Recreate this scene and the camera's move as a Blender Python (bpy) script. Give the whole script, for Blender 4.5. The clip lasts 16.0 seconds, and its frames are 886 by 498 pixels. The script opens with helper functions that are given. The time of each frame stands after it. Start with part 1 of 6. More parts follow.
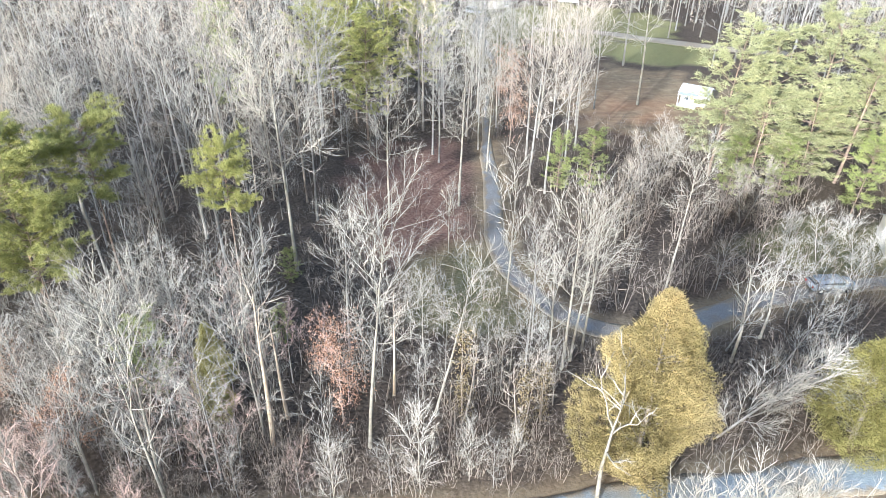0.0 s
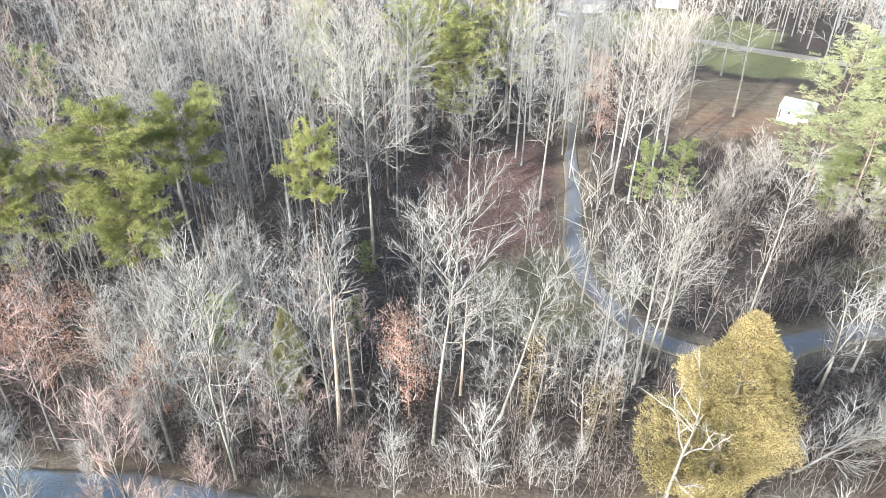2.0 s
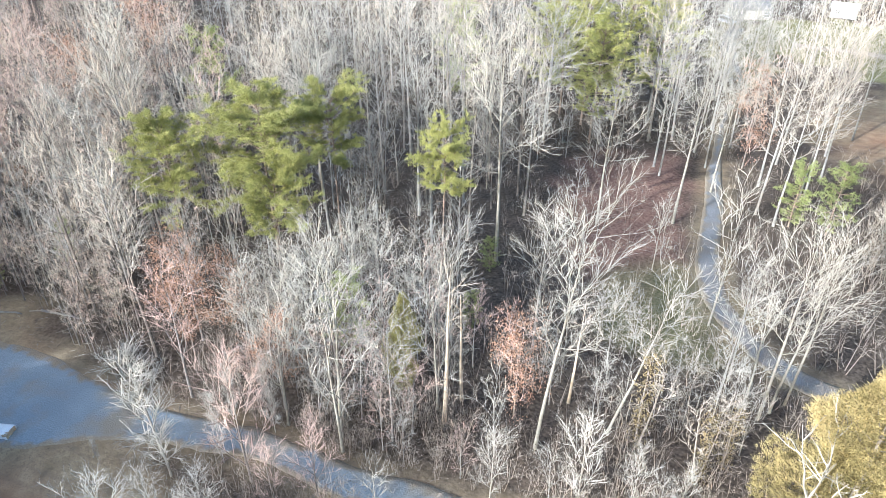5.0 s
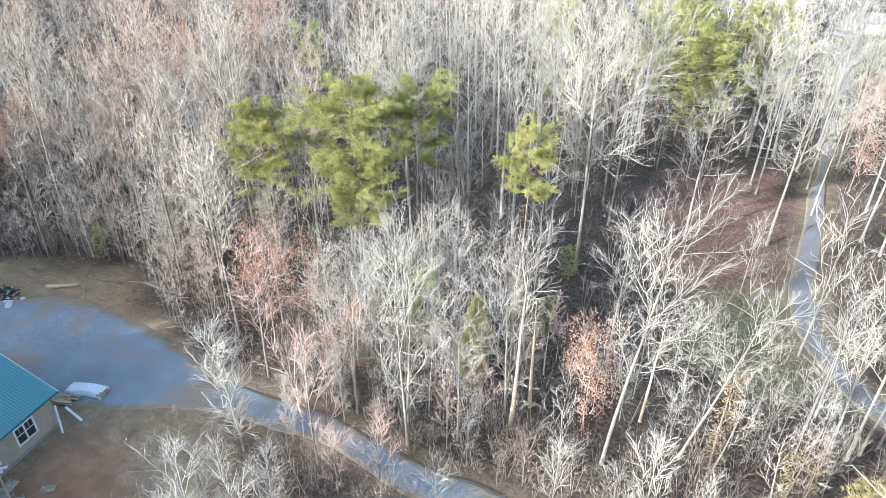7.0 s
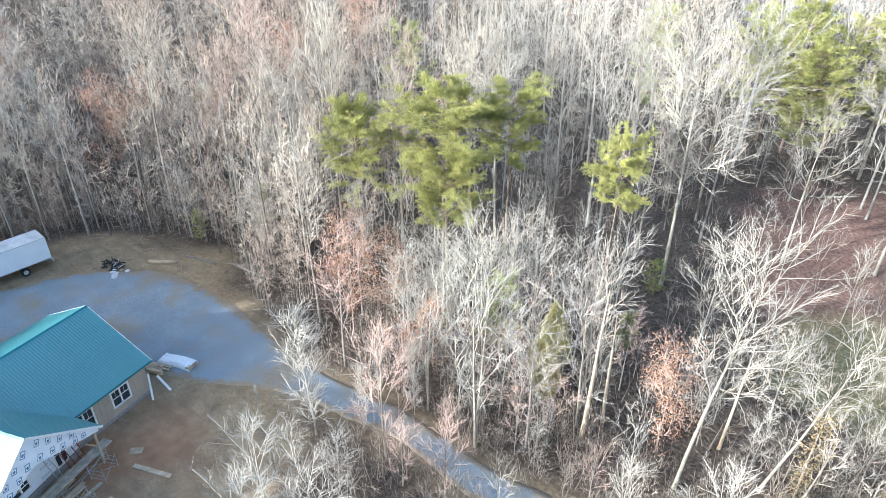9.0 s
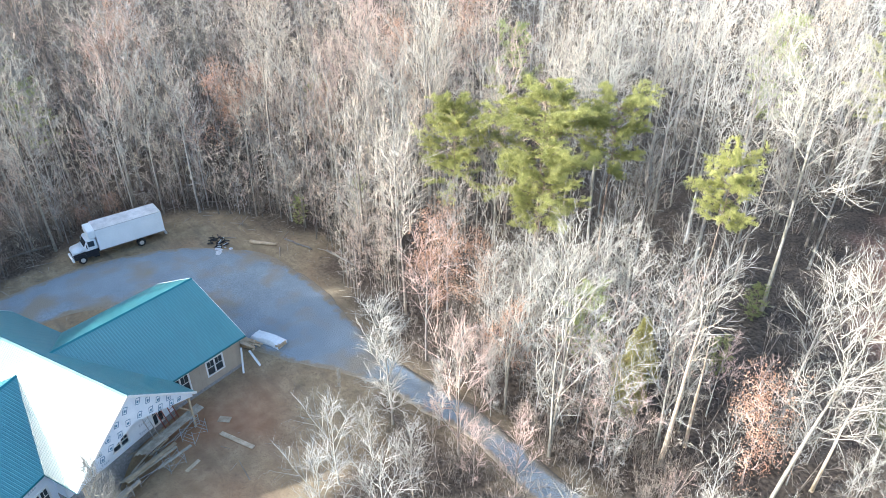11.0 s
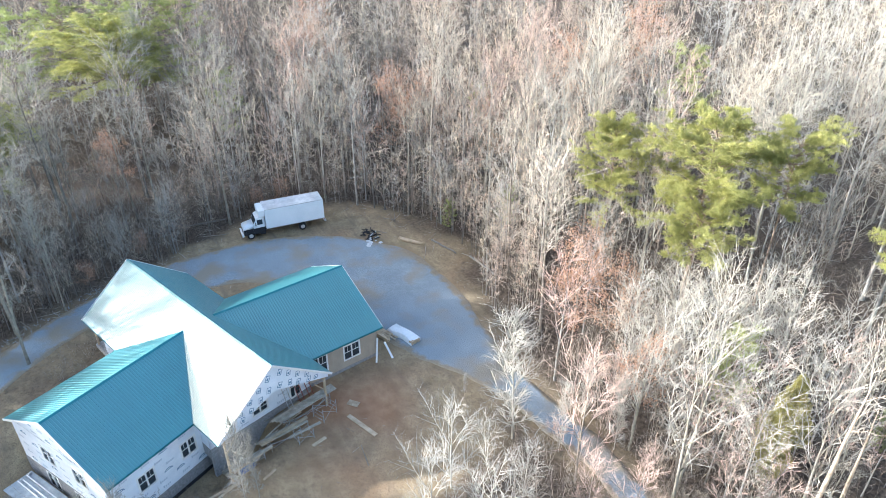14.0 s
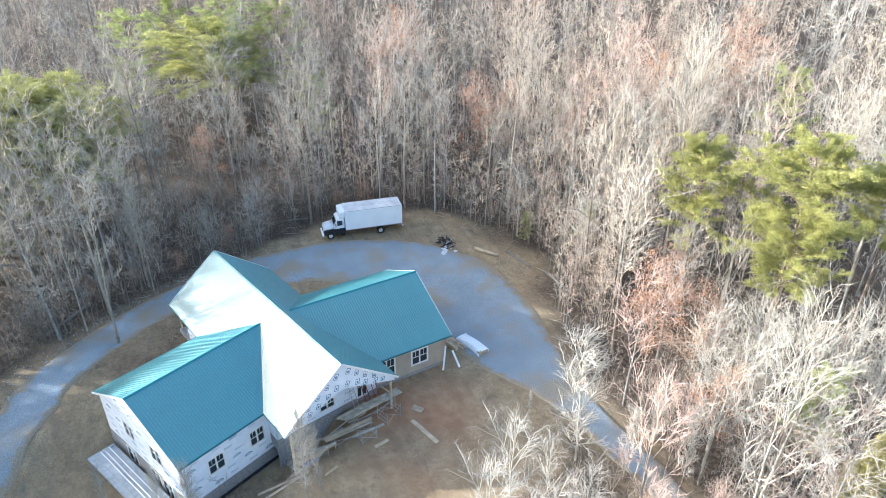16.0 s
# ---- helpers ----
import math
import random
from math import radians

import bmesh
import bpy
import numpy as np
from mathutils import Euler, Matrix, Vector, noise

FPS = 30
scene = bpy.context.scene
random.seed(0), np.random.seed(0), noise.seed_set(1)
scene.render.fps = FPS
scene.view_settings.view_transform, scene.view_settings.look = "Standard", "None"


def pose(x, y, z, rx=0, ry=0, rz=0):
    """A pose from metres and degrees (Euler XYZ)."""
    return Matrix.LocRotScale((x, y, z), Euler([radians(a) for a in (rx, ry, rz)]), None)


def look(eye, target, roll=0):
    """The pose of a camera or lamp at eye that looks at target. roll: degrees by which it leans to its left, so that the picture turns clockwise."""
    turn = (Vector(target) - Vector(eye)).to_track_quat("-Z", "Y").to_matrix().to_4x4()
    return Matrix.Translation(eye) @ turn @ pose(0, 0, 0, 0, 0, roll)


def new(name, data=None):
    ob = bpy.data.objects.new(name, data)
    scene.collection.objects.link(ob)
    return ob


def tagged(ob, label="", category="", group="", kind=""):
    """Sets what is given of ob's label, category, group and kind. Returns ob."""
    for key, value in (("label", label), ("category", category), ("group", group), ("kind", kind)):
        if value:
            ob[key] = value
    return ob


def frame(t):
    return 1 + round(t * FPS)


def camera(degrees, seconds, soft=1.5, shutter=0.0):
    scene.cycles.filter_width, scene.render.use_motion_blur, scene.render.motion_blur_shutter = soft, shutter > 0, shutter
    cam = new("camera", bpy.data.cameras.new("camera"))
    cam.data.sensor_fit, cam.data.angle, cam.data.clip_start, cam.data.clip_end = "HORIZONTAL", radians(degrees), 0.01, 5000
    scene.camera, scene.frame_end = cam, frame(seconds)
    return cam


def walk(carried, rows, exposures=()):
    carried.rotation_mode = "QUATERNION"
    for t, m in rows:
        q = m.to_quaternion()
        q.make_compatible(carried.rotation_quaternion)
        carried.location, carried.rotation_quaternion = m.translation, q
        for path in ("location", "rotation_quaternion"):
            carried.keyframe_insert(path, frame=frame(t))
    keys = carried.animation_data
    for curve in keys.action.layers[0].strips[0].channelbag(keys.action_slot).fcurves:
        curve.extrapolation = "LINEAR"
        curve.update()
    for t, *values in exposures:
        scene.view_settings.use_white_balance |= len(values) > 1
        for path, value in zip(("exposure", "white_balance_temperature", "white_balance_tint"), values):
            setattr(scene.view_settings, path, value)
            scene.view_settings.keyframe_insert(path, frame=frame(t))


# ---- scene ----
cam = camera(67.75, 16.0, soft=0.85)


def drone(yaw, pitch, roll):
    """The hovering camera, 40 m over the drive, turned to yaw with its gimbal at pitch."""
    return pose(0, 0, 40, 90 + pitch, 0, yaw) @ pose(0, 0, 0, 0, 0, roll)


walk(cam, [
    (0.0, drone(0.77, -31.62, 0.41)),
    (0.5, drone(2.78, -31.58, 0.31)),
    (1.0, drone(4.65, -31.56, 0.37)),
    (1.5, drone(6.57, -31.53, 0.35)),
    (2.0, drone(8.54, -31.56, 0.34)),
    (2.5, drone(10.52, -31.65, 0.27)),
    (3.0, drone(12.54, -31.66, 0.19)),
    (3.5, drone(14.70, -31.71, 0.20)),
    (4.0, drone(16.82, -31.77, 0.12)),
    (6.5, drone(27.14, -31.74, 0.04)),
    (7.0, drone(29.10, -31.70, 0.11)),
    (7.5, drone(31.12, -31.65, 0.12)),
    (8.0, drone(33.19, -31.64, 0.05)),
    (8.5, drone(35.32, -31.60, -0.05)),
    (9.0, drone(37.43, -31.55, -0.07)),
    (11.5, drone(49.19, -31.38, -0.02)),
    (12.0, drone(51.94, -31.20, -0.03)),
    (12.5, drone(54.48, -31.02, 0.03)),
    (13.0, drone(56.73, -30.83, 0.10)),
    (13.5, drone(58.93, -30.66, 0.13)),
    (14.0, drone(60.99, -30.49, 0.11)),
    (14.5, drone(62.84, -30.28, 0.14)),
    (15.0, drone(64.52, -30.04, 0.16)),
    (15.5, drone(66.40, -29.82, 0.19)),
    (16.0, drone(68.47, -29.62, 0.32)),
], exposures=[(0.0, 1.43, 5450, 7), (4.0, 1.55, 5440, 7), (9.0, 1.84, 5480, 6), (12.5, 2.00, 5620, 7), (16.0, 2.12, 5760, 7)])

# ---- daylight: a low afternoon sun behind the camera's first view ----
SUN_AZ, SUN_EL = radians(240.0), radians(15.5)
world = bpy.data.worlds.new("sky")
scene.world = world
world.use_nodes = True
wn = world.node_tree.nodes
sky = wn.new("ShaderNodeTexSky")
sky.sky_type = 'NISHITA'
sky.sun_disc = False
sky.sun_elevation = SUN_EL
sky.sun_rotation = math.pi / 2 - SUN_AZ
sky.air_density, sky.dust_density, sky.ozone_density = 1.0, 3.0, 1.0
wn["Background"].inputs["Strength"].default_value = 0.15
world.node_tree.links.new(sky.outputs["Color"], wn["Background"].inputs["Color"])
sun_data = bpy.data.lights.new("sun", 'SUN')
sun_data.energy, sun_data.angle, sun_data.color = 4.2, radians(1.0), (1.0, 0.955, 0.90)
sun = new("sun", sun_data)
sun_from = Vector((math.cos(SUN_AZ) * math.cos(SUN_EL), math.sin(SUN_AZ) * math.cos(SUN_EL), math.sin(SUN_EL)))
sun.matrix_world = look(sun_from * 300, (0, 0, 0))


# ---- materials ----
def material(name, dark, light, scale=3.0, rough=0.85, bump=0.0, metal=0.0, fine=0.0, vary=0.0, spec=0.3, island=False, soft_light=0.0):
    """A surface of two tones at two scales of noise, with relief and a random shift from thing to thing."""
    m = bpy.data.materials.new(name)
    m.use_nodes = True
    n, l = m.node_tree.nodes, m.node_tree.links
    b = n["Principled BSDF"]
    co = n.new("ShaderNodeTexCoord")
    big = n.new("ShaderNodeTexNoise")
    big.inputs["Scale"].default_value = scale
    big.inputs["Detail"].default_value = 6
    l.new(co.outputs["Object"], big.inputs["Vector"])
    ramp = n.new("ShaderNodeMapRange")
    ramp.inputs["From Min"].default_value, ramp.inputs["From Max"].default_value = 0.3, 0.7
    l.new(big.outputs["Fac"], ramp.inputs["Value"])
    mix = n.new("ShaderNodeMix")
    mix.data_type = 'RGBA'
    mix.inputs["A"].default_value, mix.inputs["B"].default_value = (*dark, 1), (*light, 1)
    l.new(ramp.outputs["Result"], mix.inputs["Factor"])
    col = mix.outputs["Result"]
    if fine:
        small = n.new("ShaderNodeTexNoise")
        small.inputs["Scale"].default_value = scale * 9
        l.new(co.outputs["Object"], small.inputs["Vector"])
        val = n.new("ShaderNodeMapRange")
        val.inputs["From Min"].default_value, val.inputs["From Max"].default_value = 0.25, 0.75
        val.inputs["To Min"].default_value, val.inputs["To Max"].default_value = 1 - fine, 1 + fine
        l.new(small.outputs["Fac"], val.inputs["Value"])
        hs = n.new("ShaderNodeHueSaturation")
        l.new(val.outputs["Result"], hs.inputs["Value"])
        l.new(col, hs.inputs["Color"])
        col = hs.outputs["Color"]
    if vary:
        if island:
            src = n.new("ShaderNodeNewGeometry").outputs["Random Per Island"]
        else:
            src = n.new("ShaderNodeObjectInfo").outputs["Random"]
        rng = n.new("ShaderNodeMapRange")
        rng.inputs["To Min"].default_value, rng.inputs["To Max"].default_value = 1 - vary, 1 + vary
        l.new(src, rng.inputs["Value"])
        hv = n.new("ShaderNodeHueSaturation")
        l.new(rng.outputs["Result"], hv.inputs["Value"])
        l.new(col, hv.inputs["Color"])
        col = hv.outputs["Color"]
    l.new(col, b.inputs["Base Color"])
    b.inputs["Roughness"].default_value = rough
    b.inputs["Metallic"].default_value = metal
    b.inputs["Specular IOR Level"].default_value = spec
    if bump:
        bp = n.new("ShaderNodeBump")
        bp.inputs["Strength"].default_value = bump
        bp.inputs["Distance"].default_value = 0.03
        l.new(big.outputs["Fac"], bp.inputs["Height"])
        l.new(bp.outputs["Normal"], b.inputs["Normal"])
    if soft_light:
        tr = n.new("ShaderNodeBsdfTranslucent")
        l.new(col, tr.inputs["Color"])
        ms = n.new("ShaderNodeMixShader")
        ms.inputs["Fac"].default_value = soft_light
        out = n["Material Output"]
        l.new(b.outputs["BSDF"], ms.inputs[1])
        l.new(tr.outputs["BSDF"], ms.inputs[2])
        l.new(ms.outputs["Shader"], out.inputs["Surface"])
    return m


bark_white = material("bark_white", (0.19, 0.17, 0.133), (0.36, 0.327, 0.265), 2.0, 0.8, 0.3, fine=0.15, vary=0.12)
bark_grey = material("bark_grey", (0.16, 0.147, 0.13), (0.34, 0.32, 0.285), 2.5, 0.9, 0.5, fine=0.2, vary=0.2)
bark_brown = material("bark_brown", (0.15, 0.125, 0.10), (0.33, 0.285, 0.235), 2.5, 0.9, 0.5, fine=0.25, vary=0.2)
bark_pine = material("bark_pine", (0.13, 0.09, 0.065), (0.33, 0.25, 0.19), 4.0, 0.9, 0.6, fine=0.25, vary=0.15)
wood_raw = material("wood_raw", (0.42, 0.32, 0.22), (0.64, 0.53, 0.40), 3.0, 0.8, 0.3, fine=0.15, vary=0.1)
twig_white = material("twig_white", (0.28, 0.257, 0.212), (0.43, 0.396, 0.335), 1.2, 0.85, fine=0.1, vary=0.12)
bark_pale = material("bark_pale", (0.26, 0.24, 0.20), (0.44, 0.41, 0.355), 2.0, 0.8, 0.3, fine=0.15, vary=0.1)
twig_pale = material("twig_pale", (0.34, 0.315, 0.27), (0.50, 0.467, 0.405), 1.2, 0.85, fine=0.1, vary=0.1)
twig_grey = material("twig_grey", (0.28, 0.26, 0.222), (0.46, 0.427, 0.368), 1.0, 0.9, fine=0.1, vary=0.2)
twig_brown = material("twig_brown", (0.30, 0.26, 0.21), (0.51, 0.45, 0.37), 1.0, 0.9, fine=0.1, vary=0.2)
twig_red = material("twig_red", (0.36, 0.25, 0.20), (0.58, 0.43, 0.36), 1.0, 0.9, fine=0.1, vary=0.15)
brush_pale = material("brush_pale", (0.20, 0.17, 0.135), (0.42, 0.37, 0.305), 0.5, 0.9, vary=0.35, island=True)
brush_mix = material("brush_mix", (0.12, 0.098, 0.077), (0.34, 0.285, 0.23), 0.12, 0.9, vary=0.35, island=True)


def woods_material(name, tones):
    """Bark or twigs of many trees in one mesh, each with a tone of its own."""
    m = material(name, (0.8, 0.8, 0.8), (1.0, 1.0, 1.0), 1.0, 0.9, fine=0.1)
    n, l = m.node_tree.nodes, m.node_tree.links
    b = n["Principled BSDF"]
    at = n.new("ShaderNodeAttribute")
    at.attribute_name = "tone"
    ramp = n.new("ShaderNodeValToRGB")
    els = ramp.color_ramp.elements
    for i, c in enumerate(tones):
        e = els[i] if i < 2 else els.new(0.5)
        e.color = (*c, 1)
    for i in range(len(tones)):
        els[i].position = i / (len(tones) - 1)
    for i, c in enumerate(tones):
        els[i].color = (*c, 1)
    l.new(at.outputs["Fac"], ramp.inputs["Fac"])
    mx = n.new("ShaderNodeMix")
    mx.data_type, mx.blend_type = 'RGBA', 'MULTIPLY'
    mx.inputs["Factor"].default_value = 1.0
    l.new(b.inputs["Base Color"].links[0].from_socket, mx.inputs["A"])
    l.new(ramp.outputs["Color"], mx.inputs["B"])
    l.new(mx.outputs["Result"], b.inputs["Base Color"])
    return m


woods_twig = woods_material("woods_twig", [(0.24, 0.20, 0.16), (0.44, 0.355, 0.285), (0.57, 0.42, 0.325), (0.59, 0.505, 0.38), (0.34, 0.315, 0.275), (0.46, 0.435, 0.385), (0.54, 0.51, 0.455)])
woods_bark = woods_material("woods_bark", [(0.14, 0.12, 0.10), (0.18, 0.155, 0.135), (0.20, 0.175, 0.15), (0.22, 0.20, 0.17), (0.21, 0.20, 0.18), (0.27, 0.255, 0.235), (0.36, 0.345, 0.32)])
needle_yellow = material("needle_yellow", (0.222, 0.226, 0.066), (0.455, 0.442, 0.157), 0.7, 0.6, vary=0.12, soft_light=0.35)
needle_green = material("needle_green", (0.20, 0.235, 0.075), (0.38, 0.41, 0.15), 0.7, 0.6, vary=0.15, soft_light=0.35)
# paler needles: the valley's haze is put into this colour
needle_haze = material("needle_haze", (0.29, 0.295, 0.14), (0.48, 0.475, 0.255), 0.5, 0.6, vary=0.14, soft_light=0.35)
cedar_gold = material("cedar_gold", (0.18, 0.152, 0.055), (0.52, 0.41, 0.19), 0.22, 0.7, fine=0.25, soft_light=0.2)
cedar_green = material("cedar_green", (0.18, 0.165, 0.05), (0.36, 0.325, 0.115), 1.0, 0.7, fine=0.25, soft_light=0.2)
leaf_rust = material("leaf_rust", (0.28, 0.15, 0.09), (0.52, 0.32, 0.215), 1.0, 0.8, fine=0.2, vary=0.15, soft_light=0.3)
leaf_vine = material("leaf_vine", (0.14, 0.107, 0.045), (0.33, 0.255, 0.135), 1.0, 0.8, fine=0.2, vary=0.15, soft_light=0.2)

roof_teal = material("roof_teal", (0.036, 0.185, 0.20), (0.043, 0.21, 0.228), 0.6, 0.34, vary=0.03, spec=1.0)
roof_teal.node_tree.nodes["Principled BSDF"].inputs["IOR"].default_value = 1.66
roof_trim = material("roof_trim", (0.02, 0.155, 0.18), (0.03, 0.19, 0.215), 1.0, 0.4, spec=0.5)
white_trim = material("white_trim", (0.72, 0.72, 0.71), (0.82, 0.82, 0.81), 2.0, 0.5, fine=0.04)
house_wrap = material("house_wrap", (0.70, 0.74, 0.80), (0.80, 0.83, 0.88), 1.5, 0.55, 0.2, fine=0.04)
wrap_print = material("wrap_print", (0.07, 0.17, 0.27), (0.10, 0.23, 0.34), 2.0, 0.6)
wrap_grey = material("wrap_grey", (0.45, 0.50, 0.58), (0.52, 0.57, 0.64), 2.0, 0.6)
siding = material("siding", (0.38, 0.32, 0.255), (0.44, 0.375, 0.30), 1.0, 0.75, fine=0.06)
stone_grey = material("stone_grey", (0.20, 0.19, 0.19), (0.36, 0.35, 0.35), 5.0, 0.9, 0.5, fine=0.25)
membrane = material("membrane", (0.015, 0.016, 0.02), (0.035, 0.037, 0.045), 2.0, 0.45, 0.3)
soffit_dark = material("soffit_dark", (0.16, 0.12, 0.09), (0.26, 0.20, 0.15), 2.0, 0.8)
floor_conc = material("floor_conc", (0.30, 0.29, 0.28), (0.44, 0.43, 0.42), 2.0, 0.85, fine=0.1)
stone_pale = material("stone_pale", (0.22, 0.225, 0.235), (0.40, 0.41, 0.425), 3.0, 0.9, vary=0.25, island=True)
lumber = material("lumber", (0.40, 0.30, 0.19), (0.62, 0.50, 0.35), 2.0, 0.75, fine=0.2, vary=0.2)
lumber_old = material("lumber_old", (0.30, 0.26, 0.20), (0.52, 0.46, 0.37), 2.0, 0.8, fine=0.2, vary=0.2)
deck_board = material("deck_board", (0.30, 0.325, 0.34), (0.44, 0.465, 0.48), 2.0, 0.6, fine=0.1, vary=0.06)
steel = material("steel", (0.42, 0.42, 0.42), (0.58, 0.58, 0.58), 4.0, 0.45, metal=0.6, fine=0.15)
steel_red = material("steel_red", (0.20, 0.05, 0.035), (0.32, 0.10, 0.07), 4.0, 0.55, fine=0.2)
truck_white = material("truck_white", (0.80, 0.82, 0.82), (0.88, 0.89, 0.89), 0.8, 0.4, fine=0.04, spec=0.5)
truck_roof = material("truck_roof", (0.50, 0.50, 0.50), (0.74, 0.73, 0.72), 1.2, 0.6, fine=0.1)
paint_black = material("paint_black", (0.012, 0.013, 0.018), (0.025, 0.026, 0.03), 1.0, 0.3, spec=0.5)
rubber = material("rubber", (0.02, 0.02, 0.02), (0.04, 0.04, 0.04), 6.0, 0.85, fine=0.2)
hub_grey = material("hub_grey", (0.45, 0.45, 0.44), (0.62, 0.62, 0.6), 6.0, 0.5, metal=0.4)
plastic_wrap = material("plastic_wrap", (0.74, 0.77, 0.79), (0.88, 0.90, 0.91), 3.0, 0.3, 0.6, fine=0.1, spec=0.5)
char_black = material("char_black", (0.012, 0.012, 0.012), (0.05, 0.05, 0.05), 5.0, 0.9, 0.4, fine=0.3, vary=0.3)
ash_pale = material("ash_pale", (0.42, 0.44, 0.46), (0.66, 0.68, 0.70), 3.0, 0.9, fine=0.2)
van_silver = material("van_silver", (0.45, 0.48, 0.52), (0.58, 0.61, 0.65), 1.0, 0.35, metal=0.3, spec=0.5)
lamp_red = material("lamp_red", (0.35, 0.02, 0.02), (0.5, 0.04, 0.03), 3.0, 0.3)
lamp_clear = material("lamp_clear", (0.6, 0.6, 0.58), (0.8, 0.8, 0.78), 3.0, 0.2, spec=0.6)
stucco_cream = material("stucco_cream", (0.50, 0.46, 0.38), (0.64, 0.60, 0.51), 1.0, 0.85, fine=0.08)
shingle_grey = material("shingle_grey", (0.22, 0.21, 0.20), (0.36, 0.35, 0.34), 2.0, 0.9, fine=0.2, vary=0.12)
metal_pale = material("metal_pale", (0.44, 0.45, 0.46), (0.58, 0.59, 0.60), 0.8, 0.5, fine=0.06, spec=0.5)
tarp_blue = material("tarp_blue", (0.02, 0.07, 0.25), (0.04, 0.12, 0.36), 2.0, 0.5, 0.4)

glass = bpy.data.materials.new("glass")
glass.use_nodes = True
gb = glass.node_tree.nodes["Principled BSDF"]
gb.inputs["Base Color"].default_value = (0.04, 0.05, 0.06, 1)
gb.inputs["Roughness"].default_value = 0.06
gb.inputs["Specular IOR Level"].default_value = 0.6


# ---- helpers for meshes ----
def fast_mesh(name, verts, tris, mats, slots=None, smooth=False):
    """A mesh of triangles from arrays."""
    verts, tris = np.asarray(verts, np.float32), np.asarray(tris, np.int32)
    me = bpy.data.meshes.new(name)
    me.vertices.add(len(verts))
    me.vertices.foreach_set("co", verts.ravel())
    me.loops.add(tris.size)
    me.loops.foreach_set("vertex_index", tris.ravel())
    me.polygons.add(len(tris))
    me.polygons.foreach_set("loop_start", np.arange(0, tris.size, 3, dtype=np.int32))
    if slots is not None:
        me.polygons.foreach_set("material_index", np.asarray(slots, np.int32))
    me.polygons.foreach_set("use_smooth", np.full(len(tris), smooth))
    for m in mats:
        me.materials.append(m)
    me.update(calc_edges=True)
    return me


def part(name, bm, mat, parent=None, label="", smooth=False):
    """Links a bmesh as one mesh object under a thing or a part."""
    me = bpy.data.meshes.new(name)
    bmesh.ops.recalc_face_normals(bm, faces=bm.faces)
    for f in bm.faces:
        f.smooth = smooth
    bm.to_mesh(me)
    bm.free()
    me.materials.append(mat)
    ob = new(name, me)
    ob.parent = parent
    if label:
        ob["label"] = label
    return ob


def share(name, me, parent, m):
    """One more piece on a mesh that is there already."""
    ob = new(name, me)
    ob.parent = parent
    ob.matrix_basis = m
    return ob


def thing(name, m, label, category, group="", kind=""):
    ob = new(name)
    ob.matrix_basis = m
    ob.empty_display_size = 0.2
    return tagged(ob, label, category, group, kind)


def add_box(bm, x0, x1, y0, y1, z0, z1, bevel=0.0, m=None):
    """A box between corners, with its edges eased."""
    mat = Matrix.Translation(((x0 + x1) / 2, (y0 + y1) / 2, (z0 + z1) / 2)) @ Matrix.Diagonal((x1 - x0, y1 - y0, z1 - z0, 1))
    vs = bmesh.ops.create_cube(bm, size=1, matrix=(m @ mat) if m else mat)["verts"]
    if bevel:
        es = list({e for v in vs for e in v.link_edges})
        bmesh.ops.bevel(bm, geom=es, offset=bevel, segments=2, affect='EDGES', profile=0.6)
    return vs


def box(x0, x1, y0, y1, z0, z1, bevel=0.0):
    bm = bmesh.new()
    add_box(bm, x0, x1, y0, y1, z0, z1, bevel)
    return bm


def add_bar(bm, a, b, w, h=None, bevel=0.0):
    """A bar of section w by h from a to b."""
    a, b = Vector(a), Vector(b)
    d = b - a
    m = Matrix.Translation((a + b) / 2) @ d.to_track_quat('X', 'Z').to_matrix().to_4x4()
    return add_box(bm, -d.length / 2, d.length / 2, -w / 2, w / 2, -(h or w) / 2, (h or w) / 2, bevel, m)


def bar(a, b, w, h=None, bevel=0.0):
    bm = bmesh.new()
    add_bar(bm, a, b, w, h, bevel)
    return bm


def add_rod(bm, a, b, r, sides=8, r2=None):
    a, b = Vector(a), Vector(b)
    d = b - a
    m = Matrix.Translation((a + b) / 2) @ d.to_track_quat('Z', 'Y').to_matrix().to_4x4()
    bmesh.ops.create_cone(bm, cap_ends=True, segments=sides, radius1=r, radius2=r if r2 is None else r2, depth=d.length, matrix=m)


def rod(a, b, r, sides=8, r2=None):
    bm = bmesh.new()
    add_rod(bm, a, b, r, sides, r2)
    return bm


def prism(profile, y0, y1):
    """The x, z outline drawn out from y0 to y1."""
    bm = bmesh.new()
    a = [bm.verts.new((x, y0, z)) for x, z in profile]
    b = [bm.verts.new((x, y1, z)) for x, z in profile]
    bm.faces.new(a)
    bm.faces.new(b[::-1])
    for i in range(len(a)):
        j = (i + 1) % len(a)
        bm.faces.new((a[i], b[i], b[j], a[j]))
    return bm


# ---- the lie of the land ----
def smooth_step(a, b, v):
    v = np.clip((v - a) / (b - a), 0, 1)
    return v * v * (3 - 2 * v)


